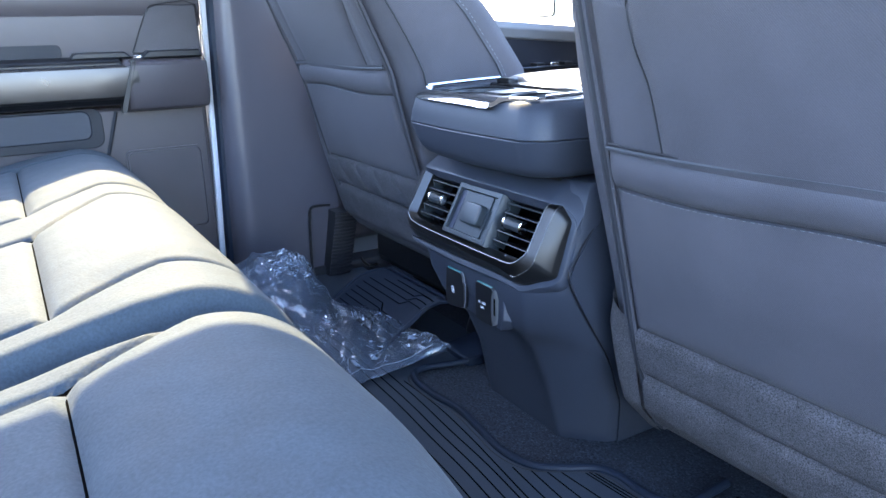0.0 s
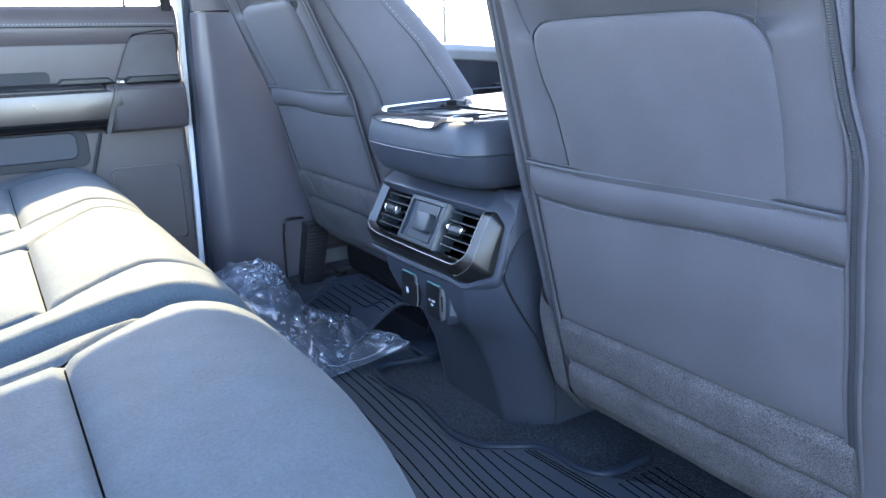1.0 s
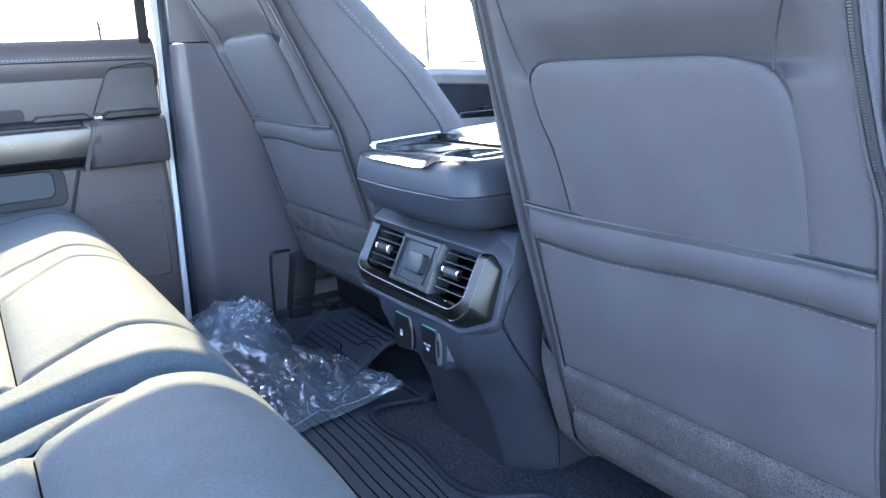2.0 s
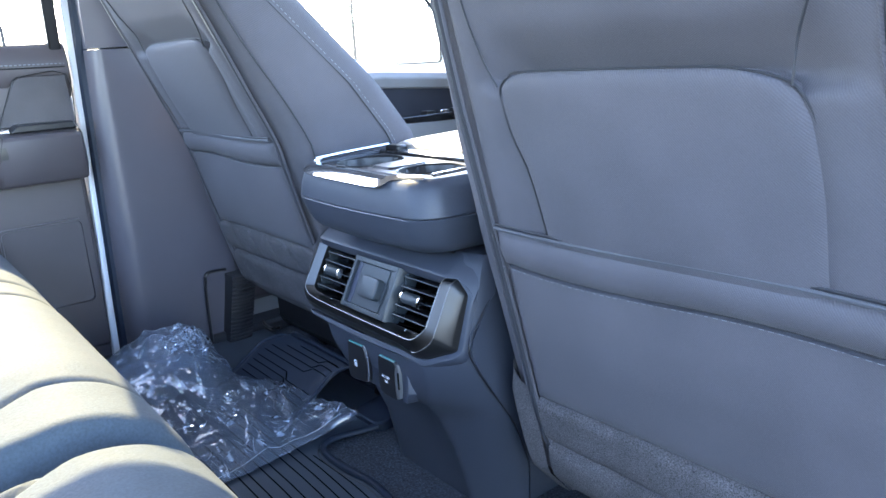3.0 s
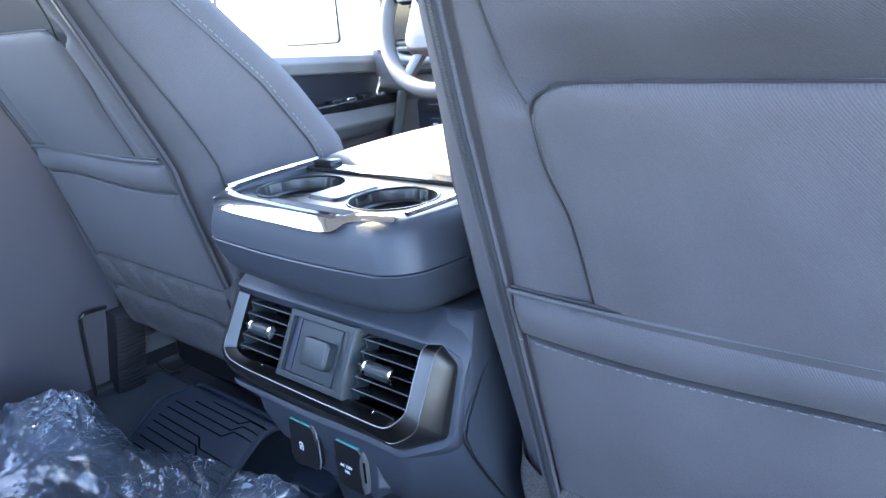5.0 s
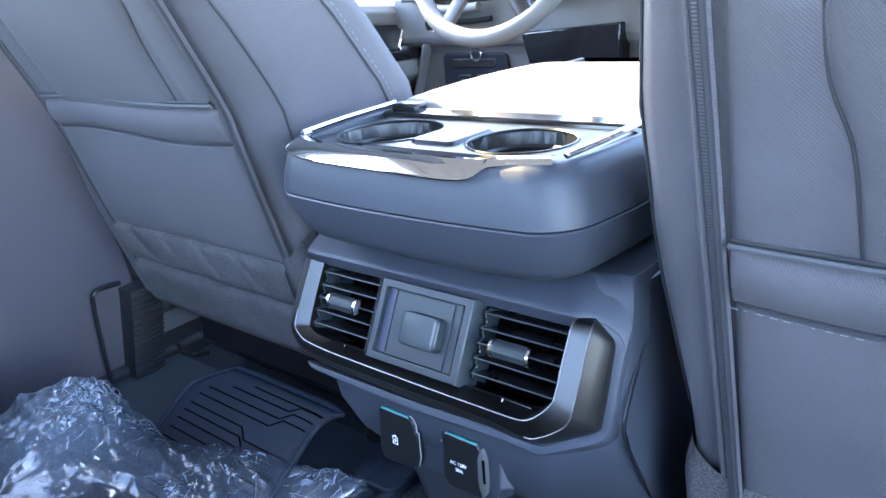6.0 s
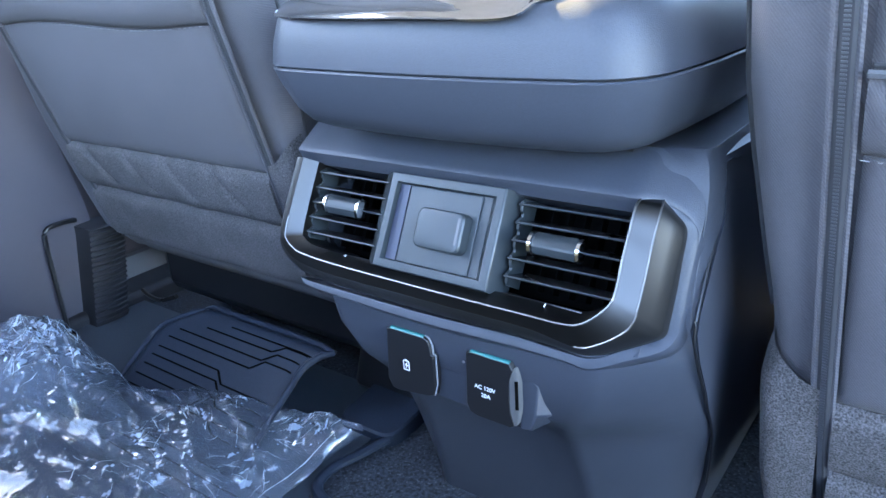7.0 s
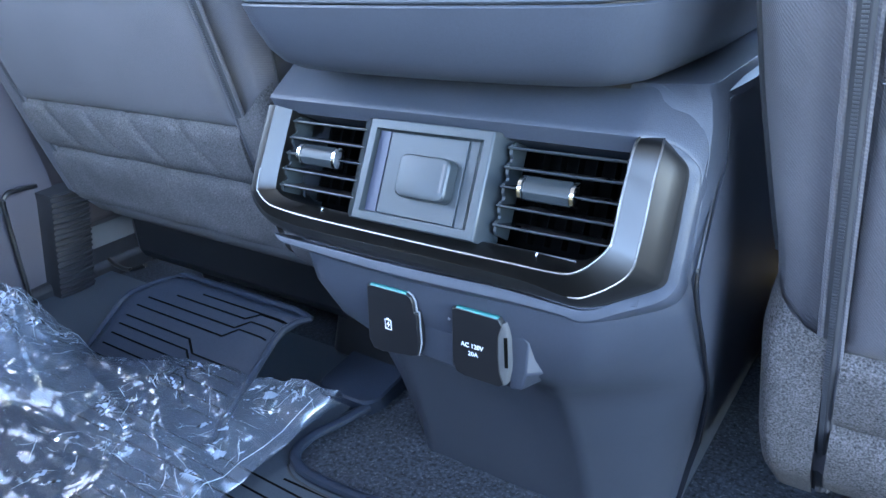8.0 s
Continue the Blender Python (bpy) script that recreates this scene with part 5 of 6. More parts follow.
def floor_mat():
    ob = thing("floor_liner", (0, -0.2, 0.0), "black ribbed rubber floor liner with a raised lip", "floor mat")
    lip = smoothed([(x, y, 0) for x, y in LIP], 6)
    # base sheet up to the lip
    inner = [p for p in lip[19:] if p.y < 0.07]
    xs = [-0.80, -0.206, -0.2045] + [p.x for p in inner] + [0.36, 0.80]
    ys = [0.16, 0.16, 0.0] + [p.y for p in inner] + [0.12, 0.16]
    rows = []
    for v in range(13):
        t = v / 12
        row = []
        for x, y in zip(xs, ys):
            yy = lerp(-0.44, y, t)
            row.append((x, yy, 0.012))
        rows.append(row)
    bm = loft(rows, close=False)
    part("base_sheet", bm, LINER_LIT, ob, angle=60)
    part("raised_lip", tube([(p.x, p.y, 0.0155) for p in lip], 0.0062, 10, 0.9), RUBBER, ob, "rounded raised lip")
    # the lip's shadow, drawn as a dark cord beside it
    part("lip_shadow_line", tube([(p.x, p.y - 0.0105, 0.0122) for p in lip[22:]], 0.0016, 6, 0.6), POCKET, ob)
    # moulded grooves: long ones along the cab, shorter ones that start at the lip
    lines = [[(-0.78, y + 0.004), (-0.22, y + 0.012), (0.0, y + 0.004), (0.1, y), (0.25, y - 0.012), (0.5, y - 0.02), (0.78, y - 0.02)] for y in (-0.070, -0.087, -0.104, -0.126, -0.142, -0.164, -0.180, -0.202, -0.218, -0.240, -0.256, -0.280, -0.300, -0.320)]
    lines += [[(-0.185, -0.048), (-0.075, -0.045), (0.033, -0.052), (0.10, -0.059), (0.241, -0.073), (0.5, -0.085), (0.78, -0.09)]]
    lines += [[(0.122, -0.045), (0.255, -0.055), (0.5, -0.066), (0.78, -0.07)], [(0.142, -0.029), (0.268, -0.037), (0.5, -0.046), (0.78, -0.05)], [(0.152, -0.013), (0.28, -0.014), (0.5, -0.018), (0.78, -0.02)]]
    lines += [[(0.165, 0.002), (0.293, 0.010), (0.5, 0.015), (0.78, 0.015)], [(0.186, 0.028), (0.333, 0.040), (0.5, 0.050)], [(0.188, 0.033), (0.333, 0.046), (0.5, 0.057)], [(0.192, 0.038), (0.333, 0.052), (0.5, 0.064)]]
    lines += [[(0.327, y), (0.42, y - 0.003), (0.55, y - 0.006)] for y in (0.080, 0.094, 0.108, 0.122, 0.136, 0.150)]
    # each groove's shade is a near-black cord laid on the flat sheet
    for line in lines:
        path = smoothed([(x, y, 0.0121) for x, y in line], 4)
        part("groove_shade", tube(path, 0.0015, 6, 0.4), WELL, ob)
    # raised tongue under the driver's seat
    def tongue(u, v):
        y = lerp(-0.06, 0.089, v)
        x = lerp(-0.562 + 0.058 * smooth(0.04, 0.092, y), -0.287 + 0.024 * smooth(0.055, 0.092, y), u)
        z = 0.014 + 0.64 * (y + 0.06)
        z -= 0.006 * max(0, 1 - ((1 - u) * 0.30) / 0.03) ** 2 + 0.008 * max(0, 1 - u * 0.30 / 0.02) ** 2
        z -= 0.008 * max(0, (v - 0.93) / 0.07) ** 2
        return (x, y, z)
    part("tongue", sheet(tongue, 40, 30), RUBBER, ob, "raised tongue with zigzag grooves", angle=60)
    def on_tongue(x, y):
        v = (y + 0.06) / 0.149
        a, b = tongue(0, v)[0], tongue(1, v)[0]
        return Vector(tongue((x - a) / (b - a), v)) + Vector((0, 0, 0.0006))
    # pairs of grooves that jog up in the upper half and down in the lower
    # near-black cords stand for the shade inside these grooves
    for y0, xm, jog, xa, xb in ((0.072, -0.34, 0.0, -0.43, -0.285), (0.062, -0.345, 0.009, -0.47, -0.290), (0.050, -0.352, 0.011, -0.515, -0.296), (0.038, -0.362, 0.012, -0.525, -0.300), (0.024, -0.405, -0.012, -0.530, -0.303), (0.013, -0.398, -0.012, -0.532, -0.303), (0.001, -0.39, -0.012, -0.534, -0.303), (-0.012, -0.38, -0.012, -0.536, -0.303), (-0.025, -0.37, -0.010, -0.536, -0.303)):
        zig = [(xa, y0), (xm, y0), (xm + 0.018, y0 + jog), (xb, y0 + jog)]
        fine = []
        for (xc, yc), (xd, yd) in zip(zig, zig[1:]):
            fine += [on_tongue(lerp(xc, xd, i / 6), lerp(yc, yd, i / 6)) for i in range(6)]
        fine.append(on_tongue(*zig[-1]))
        part("zigzag_shade", tube(fine, 0.0016, 6, 0.45), WELL, ob)
    part("tongue_lip", tube([Vector(tongue(1.0, k / 12)) + Vector((0, 0, 0.006)) for k in range(13)], 0.0042, 8), RUBBER, ob)
    part("tongue_lip_outer", tube([Vector(tongue(0.0, k / 12)) + Vector((0, 0, 0.004)) for k in range(13)], 0.0042, 8), RUBBER, ob)
    part("tongue_lip_front", tube([Vector(tongue(k / 12, 1.0)) + Vector((0, 0, 0.005)) for k in range(13)], 0.004, 8), RUBBER, ob)


floor_mat()
part("carpet_hump", sheet(lambda u, v: (lerp(-0.5, 0.5, u), lerp(-0.06, 0.3, v), 0.007 + 0.0015 * noise.noise(Vector((u * 60, v * 50, 0)))), 80, 50), CARPET, None, "black speckled carpet around the console", kind="structure")


def duct():
    ob = thing("floor_duct", (-0.2, 0.15, 0.0), "black plastic floor duct plate beside the console", "duct")
    pts = rounded(-0.262, -0.176, 0.074, 0.20, 0.018)
    part("plate", loft([[(x, y, 0.006) for x, y in pts], [(x, y, 0.021 + 0.12 * max(0, y - 0.1)) for x, y in pts], [(-0.220 + (x + 0.220) * 0.95, 0.137 + (y - 0.137) * 0.96, 0.0235 + 0.12 * max(0, y - 0.1)) for x, y in pts]]), RUBBER, ob, angle=30)
    part("riser", loft([[(x, y, z) for x, y in rounded(-0.30, -0.18, 0.14 + e, 0.24, 0.02)] for z, e in ((0.02, 0), (0.075, 0.02))]), DARK, ob, bevel=0.004)


duct()


# ---------------------------------------------------------------- bag on the floor
def bag():
    ob = thing("plastic_bag", (-0.5, -0.18, 0.012), "crumpled clear plastic bag over dark folded mats", "bag")
    far = [(-0.615, -0.13), (-0.600, -0.07), (-0.57, -0.044), (-0.52, -0.038), (-0.46, -0.035), (-0.38, -0.004), (-0.305, 0.024), (-0.25, 0.040), (-0.191, 0.049)]
    near = [(-0.67, -0.30), (-0.64, -0.375), (-0.6, -0.39), (-0.5, -0.39), (-0.4, -0.39), (-0.29, -0.36), (-0.208, -0.215), (-0.211, -0.085), (-0.194, 0.040)]
    far = smoothed([(x, y, 0) for x, y in far], 6)
    near = smoothed([(x, y, 0) for x, y in near], 6)
    n = len(far) - 1
    crown = [(0.0, 0.050), (0.07, 0.092), (0.14, 0.136), (0.20, 0.138), (0.28, 0.128), (0.36, 0.114), (0.45, 0.092), (0.6, 0.066), (0.7, 0.050), (0.8, 0.032), (0.9, 0.018), (1.0, 0.010)]

    # long soft folds pulled across the bag
    pulls = [[(-0.517, -0.056), (-0.414, -0.075), (-0.334, -0.077), (-0.304, -0.085), (-0.235, -0.133)], [(-0.47, -0.175), (-0.404, -0.140), (-0.374, -0.134), (-0.313, -0.15)], [(-0.50, -0.055), (-0.445, -0.040), (-0.36, -0.010), (-0.29, 0.012), (-0.22, 0.038)], [(-0.46, -0.22), (-0.368, -0.175), (-0.315, -0.169), (-0.247, -0.163)], [(-0.66, -0.215), (-0.516, -0.189), (-0.41, -0.146)], [(-0.64, -0.10), (-0.52, -0.115), (-0.43, -0.10)], [(-0.72, -0.16), (-0.62, -0.17), (-0.54, -0.15), (-0.48, -0.10)], [(-0.325, -0.075), (-0.30, -0.115), (-0.285, -0.17), (-0.28, -0.24)], [(-0.325, -0.068), (-0.37, -0.03), (-0.42, -0.02)]]
    rnd = random.Random(11)
    for k in range(14):
        x, y, a = rnd.uniform(-0.78, -0.28), rnd.uniform(-0.33, -0.04), rnd.gauss(-0.35, 0.5)
        r = rnd.uniform(0.03, 0.09)
        pulls.append([(x - r * math.cos(a), y - r * math.sin(a)), (x, y + rnd.uniform(-0.01, 0.01)), (x + r * math.cos(a), y + r * math.sin(a))])
    ridge, size = [], []
    for line in pulls:
        run = smoothed([(x, y, 0) for x, y in line], 8)
        h, w = rnd.uniform(0.004, 0.0085), rnd.uniform(0.005, 0.009)
        for i, p in enumerate(run):
            ridge.append((p.x, p.y))
            size.append((h * math.sin(math.pi * (i + 1) / (len(run) + 1)) ** 0.5, w))
    ridge, size = np.array(ridge), np.array(size)

    # tight crinkles gather in knots: centre, spread and number
    knots = [(-0.327, -0.070, 0.011, 34), (-0.250, -0.068, 0.016, 46), (-0.255, 0.012, 0.018, 44), (-0.225, 0.028, 0.012, 30), (-0.348, -0.116, 0.014, 26), (-0.330, -0.180, 0.016, 34), (-0.311, -0.133, 0.011, 26), (-0.55, -0.105, 0.032, 90), (-0.57, -0.085, 0.024, 80), (-0.54, -0.125, 0.025, 60), (-0.50, -0.075, 0.02, 40), (-0.330, -0.012, 0.014, 20), (-0.225, -0.12, 0.014, 30), (-0.235, -0.18, 0.016, 34), (-0.43, -0.045, 0.012, 18)]
    folds = []
    lie = []
    for cx, cy, spread, count in knots:
        lean = rnd.uniform(0, math.pi)
        lie.append((math.cos(lean), math.sin(lean)))
        long = 1.8 if spread > 0.018 else 1.0
        for k in range(count):
            a = rnd.gauss(lean, 0.6)
            folds.append((cx + rnd.gauss(0, spread), cy + rnd.gauss(0, spread), math.cos(a), math.sin(a), long * rnd.uniform(0.004, 0.015), rnd.uniform(0.0028, 0.0055), rnd.choice((1, -1)) * rnd.uniform(0.0008, 0.0032)))
    tight = len(folds)
    for k in range(110):
        # loose straight creases everywhere
        a = rnd.gauss(-0.35, 0.8)
        big = rnd.random() ** 3
        folds.append((rnd.uniform(-0.83, -0.2), rnd.uniform(-0.39, 0.03), math.cos(a), math.sin(a), 0.012 + 0.06 * big, 0.004 + 0.016 * big, rnd.choice((1, 1, -0.6)) * (0.001 + 0.006 * big)))
    folds = np.array(folds)

    def crumple(p):
        dx, dy = p[0] - folds[:, 0], p[1] - folds[:, 1]
        run = np.abs(dx * folds[:, 2] + dy * folds[:, 3]) / folds[:, 4]
        off = np.abs(-dx * folds[:, 3] + dy * folds[:, 2]) / folds[:, 5]
        tent = np.clip(1 - off, 0, 1) * np.clip(1.3 - 1.3 * run, 0, 1)
        reach = (p[0] - ridge[:, 0]) ** 2 + (p[1] - ridge[:, 1]) ** 2
        pull = float((size[:, 0] * np.exp(-reach / size[:, 1] ** 2)).max())
        return float((tent * folds[:, 6]).sum()) + pull

    def lift(u):
        # the far edge stands up off the floor towards the tip
        return 0.026 * smooth(0.45, 0.68, u) * (1 - smooth(0.86, 1.0, u))

    def top(u, v):
        k = u * n
        i = min(int(k), n - 1)
        f, g = far[i].lerp(far[i + 1], k - i), near[i].lerp(near[i + 1], k - i)
        p = f.lerp(g, v)
        h = table(crown, u)[0]
        rise = (math.sin(math.pi * min(1, max(0, v)) ** lerp(0.42, 0.60, smooth(0.15, 0.45, u))) ** 0.75) if 0 < v < 1 else 0
        ends = smooth(0.0, 0.06, u)
        z = 0.016 + h * rise * (0.25 + 0.75 * ends) + 0.026 * smooth(0.84, 1.0, u) + lift(u) * (1 - v) ** 2
        z += crumple(p) * (0.3 + 0.7 * rise) + 0.012 * noise.noise(p * 9) * rise
        q = p + Vector((0.005 * noise.noise(p * 47), 0.005 * noise.noise(p * 43 + Vector((5, 0, 0))), 0))
        return (q.x, q.y, max(0.018, z))
    film = sheet(top, 290, 170)
    spots = np.array([v.co[:] for v in film.verts])
    # faces in the knots are coloured white, as angular glints
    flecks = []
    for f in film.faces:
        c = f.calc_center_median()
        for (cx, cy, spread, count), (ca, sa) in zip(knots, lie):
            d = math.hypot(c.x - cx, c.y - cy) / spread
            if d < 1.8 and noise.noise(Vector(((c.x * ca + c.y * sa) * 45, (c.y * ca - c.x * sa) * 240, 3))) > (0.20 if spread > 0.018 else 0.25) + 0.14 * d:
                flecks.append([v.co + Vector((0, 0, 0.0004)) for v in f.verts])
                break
    white = bmesh.new()
    for corners in flecks:
        white.faces.new([white.verts.new(p) for p in corners])
    part("glint_film", white, FILM_GLINT, ob, "white flecks for glints on the crumpled film", angle=5, kind="stuff")
    part("film", film, FILM, ob, "wrinkled clear plastic film", angle=14)

    def lay(px, py):
        k = int(np.argmin((spots[:, 0] - px) ** 2 + (spots[:, 1] - py) ** 2))
        if math.hypot(spots[k, 0] - px, spots[k, 1] - py) < 0.006:
            return (px, py, spots[k, 2] + 0.0005)
    # glints on creases in the knots, modelled white: short bent ridges of uneven width
    ridges = []
    for cx, cy, ca, sa, half, width, rise in folds[:tight:3].tolist():
        bend = rnd.choice((-0.12, -0.04, 0.04, 0.12))
        line = []
        for i in range(6):
            t = 0.8 * half * (i / 2.5 - 1)
            line.append(lay(cx + ca * t - sa * bend * abs(t), cy + sa * t + ca * bend * abs(t)))
        if None not in line:
            ridges.append(tube(line, lambda t, w=0.0001 + half * 0.009 * rnd.random(): 0.00005 + w * math.sin(math.pi * t), 4, 0.5))
    part("crease_glints", join(*ridges), FOLD, ob, "fine white lines for glints on the creases", kind="stuff")
    # welded seam a finger's width inside the free edge
    seam = [lay(p.x - 0.010, p.y - 0.004) for p in near[31:-1]]
    part("welded_seam", tube([p for p in seam if p], 0.00028, 5), FOLD, ob)
    # the heaped end is doubled: a second crumpled layer lies under the first
    def second(u, v):
        x, y, z = top(0.02 + 0.46 * u, 0.02 + 0.60 * v)
        q = Vector((x, y, 0))
        crinkle = 0.5 * crumple((x + 0.021, y - 0.017)) + 0.006 * noise.noise(q * 45)
        rim = smooth(0, 0.12, min(u, 1 - u, v, 1 - v))
        return (x, y, max(0.0175, lerp(0.0175, z * 0.93 - 0.006 + crinkle, rim)))
    part("film_fold", sheet(second, 110, 80), FILM_FOLD, ob, "second crumpled layer of film", angle=14)
    part("film_under", sheet(lambda u, v: (top(u, v)[0], top(u, v)[1], 0.0165 + 0.9 * lift(u) * (1 - v) ** 2 + 0.022 * smooth(0.84, 1.0, u)), 40, 24), FILM, ob)
    def inner(u, v):
        x = lerp(-0.60, -0.34, u)
        y = lerp(-0.10 - 0.02 * u, -0.37, v)
        d = min(u * 0.26, (1 - u) * 0.26, v * 0.27, (1 - v) * 0.27)
        z = 0.016 + (lerp(0.066, 0.030, smooth(0, 0.9, u))) * smooth(0, 0.05, d) + 0.008 * noise.noise(Vector((x * 12, y * 12, 4))) * smooth(0, 0.05, d)
        return (x, y, max(0.0165, z))
    part("dark_content", sheet(inner, 60, 40), RUBBER, ob, "dark folded rubber mat inside", angle=70)


bag()


# ---------------------------------------------------------------- front of the cab
def driver_door():
    ob = thing("door_front_left", (-0.88, 0.6, 0.0), "closed front door with dark panel and switch armrest", "door", kind="structure")
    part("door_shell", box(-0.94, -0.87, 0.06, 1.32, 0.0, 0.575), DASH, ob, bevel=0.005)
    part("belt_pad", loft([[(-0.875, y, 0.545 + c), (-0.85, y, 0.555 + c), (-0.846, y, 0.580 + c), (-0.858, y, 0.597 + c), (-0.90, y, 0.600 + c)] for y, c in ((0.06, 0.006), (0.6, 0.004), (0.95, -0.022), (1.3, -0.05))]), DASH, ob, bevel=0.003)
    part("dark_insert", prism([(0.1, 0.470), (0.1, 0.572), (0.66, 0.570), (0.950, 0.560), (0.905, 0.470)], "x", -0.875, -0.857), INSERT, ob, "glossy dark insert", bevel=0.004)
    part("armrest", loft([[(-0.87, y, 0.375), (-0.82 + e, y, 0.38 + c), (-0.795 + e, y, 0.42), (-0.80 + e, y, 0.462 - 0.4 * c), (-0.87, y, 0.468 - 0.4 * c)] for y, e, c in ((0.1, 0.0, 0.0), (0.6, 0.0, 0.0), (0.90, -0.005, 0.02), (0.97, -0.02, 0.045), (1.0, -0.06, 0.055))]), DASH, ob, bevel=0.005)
    pod = part("switch_pod", prism([(-0.862, 0.62), (-0.803, 0.62), (-0.80, 0.955), (-0.862, 0.975)], "z", 0.455, 0.478), PIANO, ob, "glossy window switch plate", bevel=0.004)
    for k in range(4):
        part("switch", loft([[(x, y, z) for x, y in ((-0.840, 0.715 + 0.05 * k), (-0.810, 0.715 + 0.05 * k), (-0.810, 0.745 + 0.05 * k), (-0.840, 0.745 + 0.05 * k))] for z in (0.476, 0.486)]), CHROME if k % 2 else DARK, pod, bevel=0.002)
    part("pull_grip", loft([[(-0.86, y, z), (-0.835, y, z), (-0.835, y + 0.02, z), (-0.86, y + 0.02, z)] for y, z in ((0.884, 0.482), (0.908, 0.525), (0.930, 0.568))]), CHROME, ob, "slanted bright pull", bevel=0.004)
    part("grip_panel", prism([(0.905, 0.474), (0.962, 0.474), (0.985, 0.560), (0.950, 0.563)], "x", -0.87, -0.846), SATIN, ob, "satin panel ahead of the pull", bevel=0.004)
    # the lower panel keeps the darker door plastic, its shade put in by colour
    part("lower_panel", loft([[(-0.885, y, 0.05), (-0.86, y, 0.08), (-0.855, y, 0.36), (-0.885, y, 0.39)] for y in (0.06, 1.3)]), TRIM, ob, bevel=0.004)
    part("rear_frame_bar", loft([[(-0.895 + 0.12 * (z - 0.57), -0.09, z), (-0.895 + 0.12 * (z - 0.57), 0.075, z), (-0.875 + 0.12 * (z - 0.57), 0.075, z), (-0.875 + 0.12 * (z - 0.57), -0.09, z)] for z in (0.55, 1.17)]), DARK, ob)
    win = thing("window_2", (-0.87, 0.6, 0.57), "clear front door window with a quarter pane", "window", kind="structure")
    pane = part("pane", loft([[(-0.880 + e, 0.08, 0.59), (-0.880 + e, 1.30, 0.55), (-0.87 + e, 1.25, 0.70), (-0.815 + e, 0.72, 1.12), (-0.81 + e, 0.08, 1.18)] for e in (0, 0.004)]), GLASS, win)
    pane.visible_shadow = False
    part("quarter_bar", tube([(-0.875, 1.08, 0.56), (-0.862, 1.07, 0.72), (-0.845, 1.05, 0.86)], 0.009, 8), DARK, win, "dark quarter window bar")


driver_door()


def mirror():
    ob = thing("side_mirror", (-1.05, 0.85, 0.6), "large rectangular side mirror outside the driver's window", "mirror")
    m = pose(-1.124, 0.938, 0.695, 0, 0, 12)
    def slab(w, h, r, y0, y1, k=1.0):
        bm = loft([[(x * kk, y, z * kk) for x, z in rounded(-w, w, -h, h, r)] for y, kk in ((y0, 1.0), (y1, k))])
        bm.transform(m)
        return bm
    part("housing", slab(0.100, 0.088, 0.016, -0.005, 0.09, 0.75), WHITE, ob, "white housing", bevel=0.004)
    part("glass_rim", slab(0.0985, 0.0865, 0.015, -0.0065, -0.0040), DARK, ob, "black rim round the glass")
    part("mirror_glass", slab(0.094, 0.082, 0.013, -0.009, -0.0055), CHROME, ob, "mirror glass")
    part("arm", tube([(-1.06, 1.02, 0.62), (-0.99, 1.08, 0.585), (-0.92, 1.10, 0.560)], 0.015, 8), WHITE, ob, "white mirror arm")


mirror()


def steering():
    ob = thing("steering_wheel", (-0.43, 0.73, 0.68), "thick leather steering wheel with a broad hub", "steering wheel")
    m = pose(-0.43, 0.735, 0.682, 66, 0, 0)
    r = 0.178
    rim = tube([(r * math.cos(t * math.pi / 32), r * math.sin(t * math.pi / 32), 0) for t in range(65)], 0.0165, 12)
    rim.transform(m)
    part("rim", rim, LEATHER_DARK, ob, "dark leather rim", angle=80)
    hub = loft([[(x * k, y * k, z) for x, y in rounded(-0.100, 0.100, -0.108, 0.085, 0.035)] for z, k in ((-0.03, 0.9), (0.0, 1.0), (0.02, 0.92), (0.026, 0.7))])
    hub.transform(m)
    part("hub", hub, TRIM, ob, bevel=0.004)
    for a, b in (((-0.07, 0.02), (-0.168, 0.03)), ((0.07, 0.02), (0.168, 0.03)), ((-0.05, -0.09), (-0.085, -0.155)), ((0.05, -0.09), (0.10, -0.145))):
        sp = tube([(a[0], a[1], 0.0), (b[0], b[1], -0.002)], 0.017, 8, 0.5)
        sp.transform(m)
        part("spoke", sp, SATIN if a[1] < 0 else DARK, ob)
    for sx in (-1, 1):
        sw = loft([[(sx * 0.115 + x, 0.025 + y, z) for x, y in rounded(-0.025, 0.025, -0.02, 0.02, 0.006)] for z in (0.0, 0.018)])
        sw.transform(m)
        part("switch_pad", sw, DARK, ob, bevel=0.003)
    col = tube([(0, 0, -0.02), (0, 0, -0.28)], 0.05, 12)
    col.transform(m)
    part("column", col, DASH, ob)
    st = tube([(-0.06, 0.02, -0.06), (-0.17, 0.03, -0.055)], 0.008, 8)
    st.transform(m)
    part("stalk", st, DARK, ob)


LEATHER_DARK = mat("wheel_leather", (0.15, 0.147, 0.138), 0.45, bump=0.2, bump_scale=600)
steering()


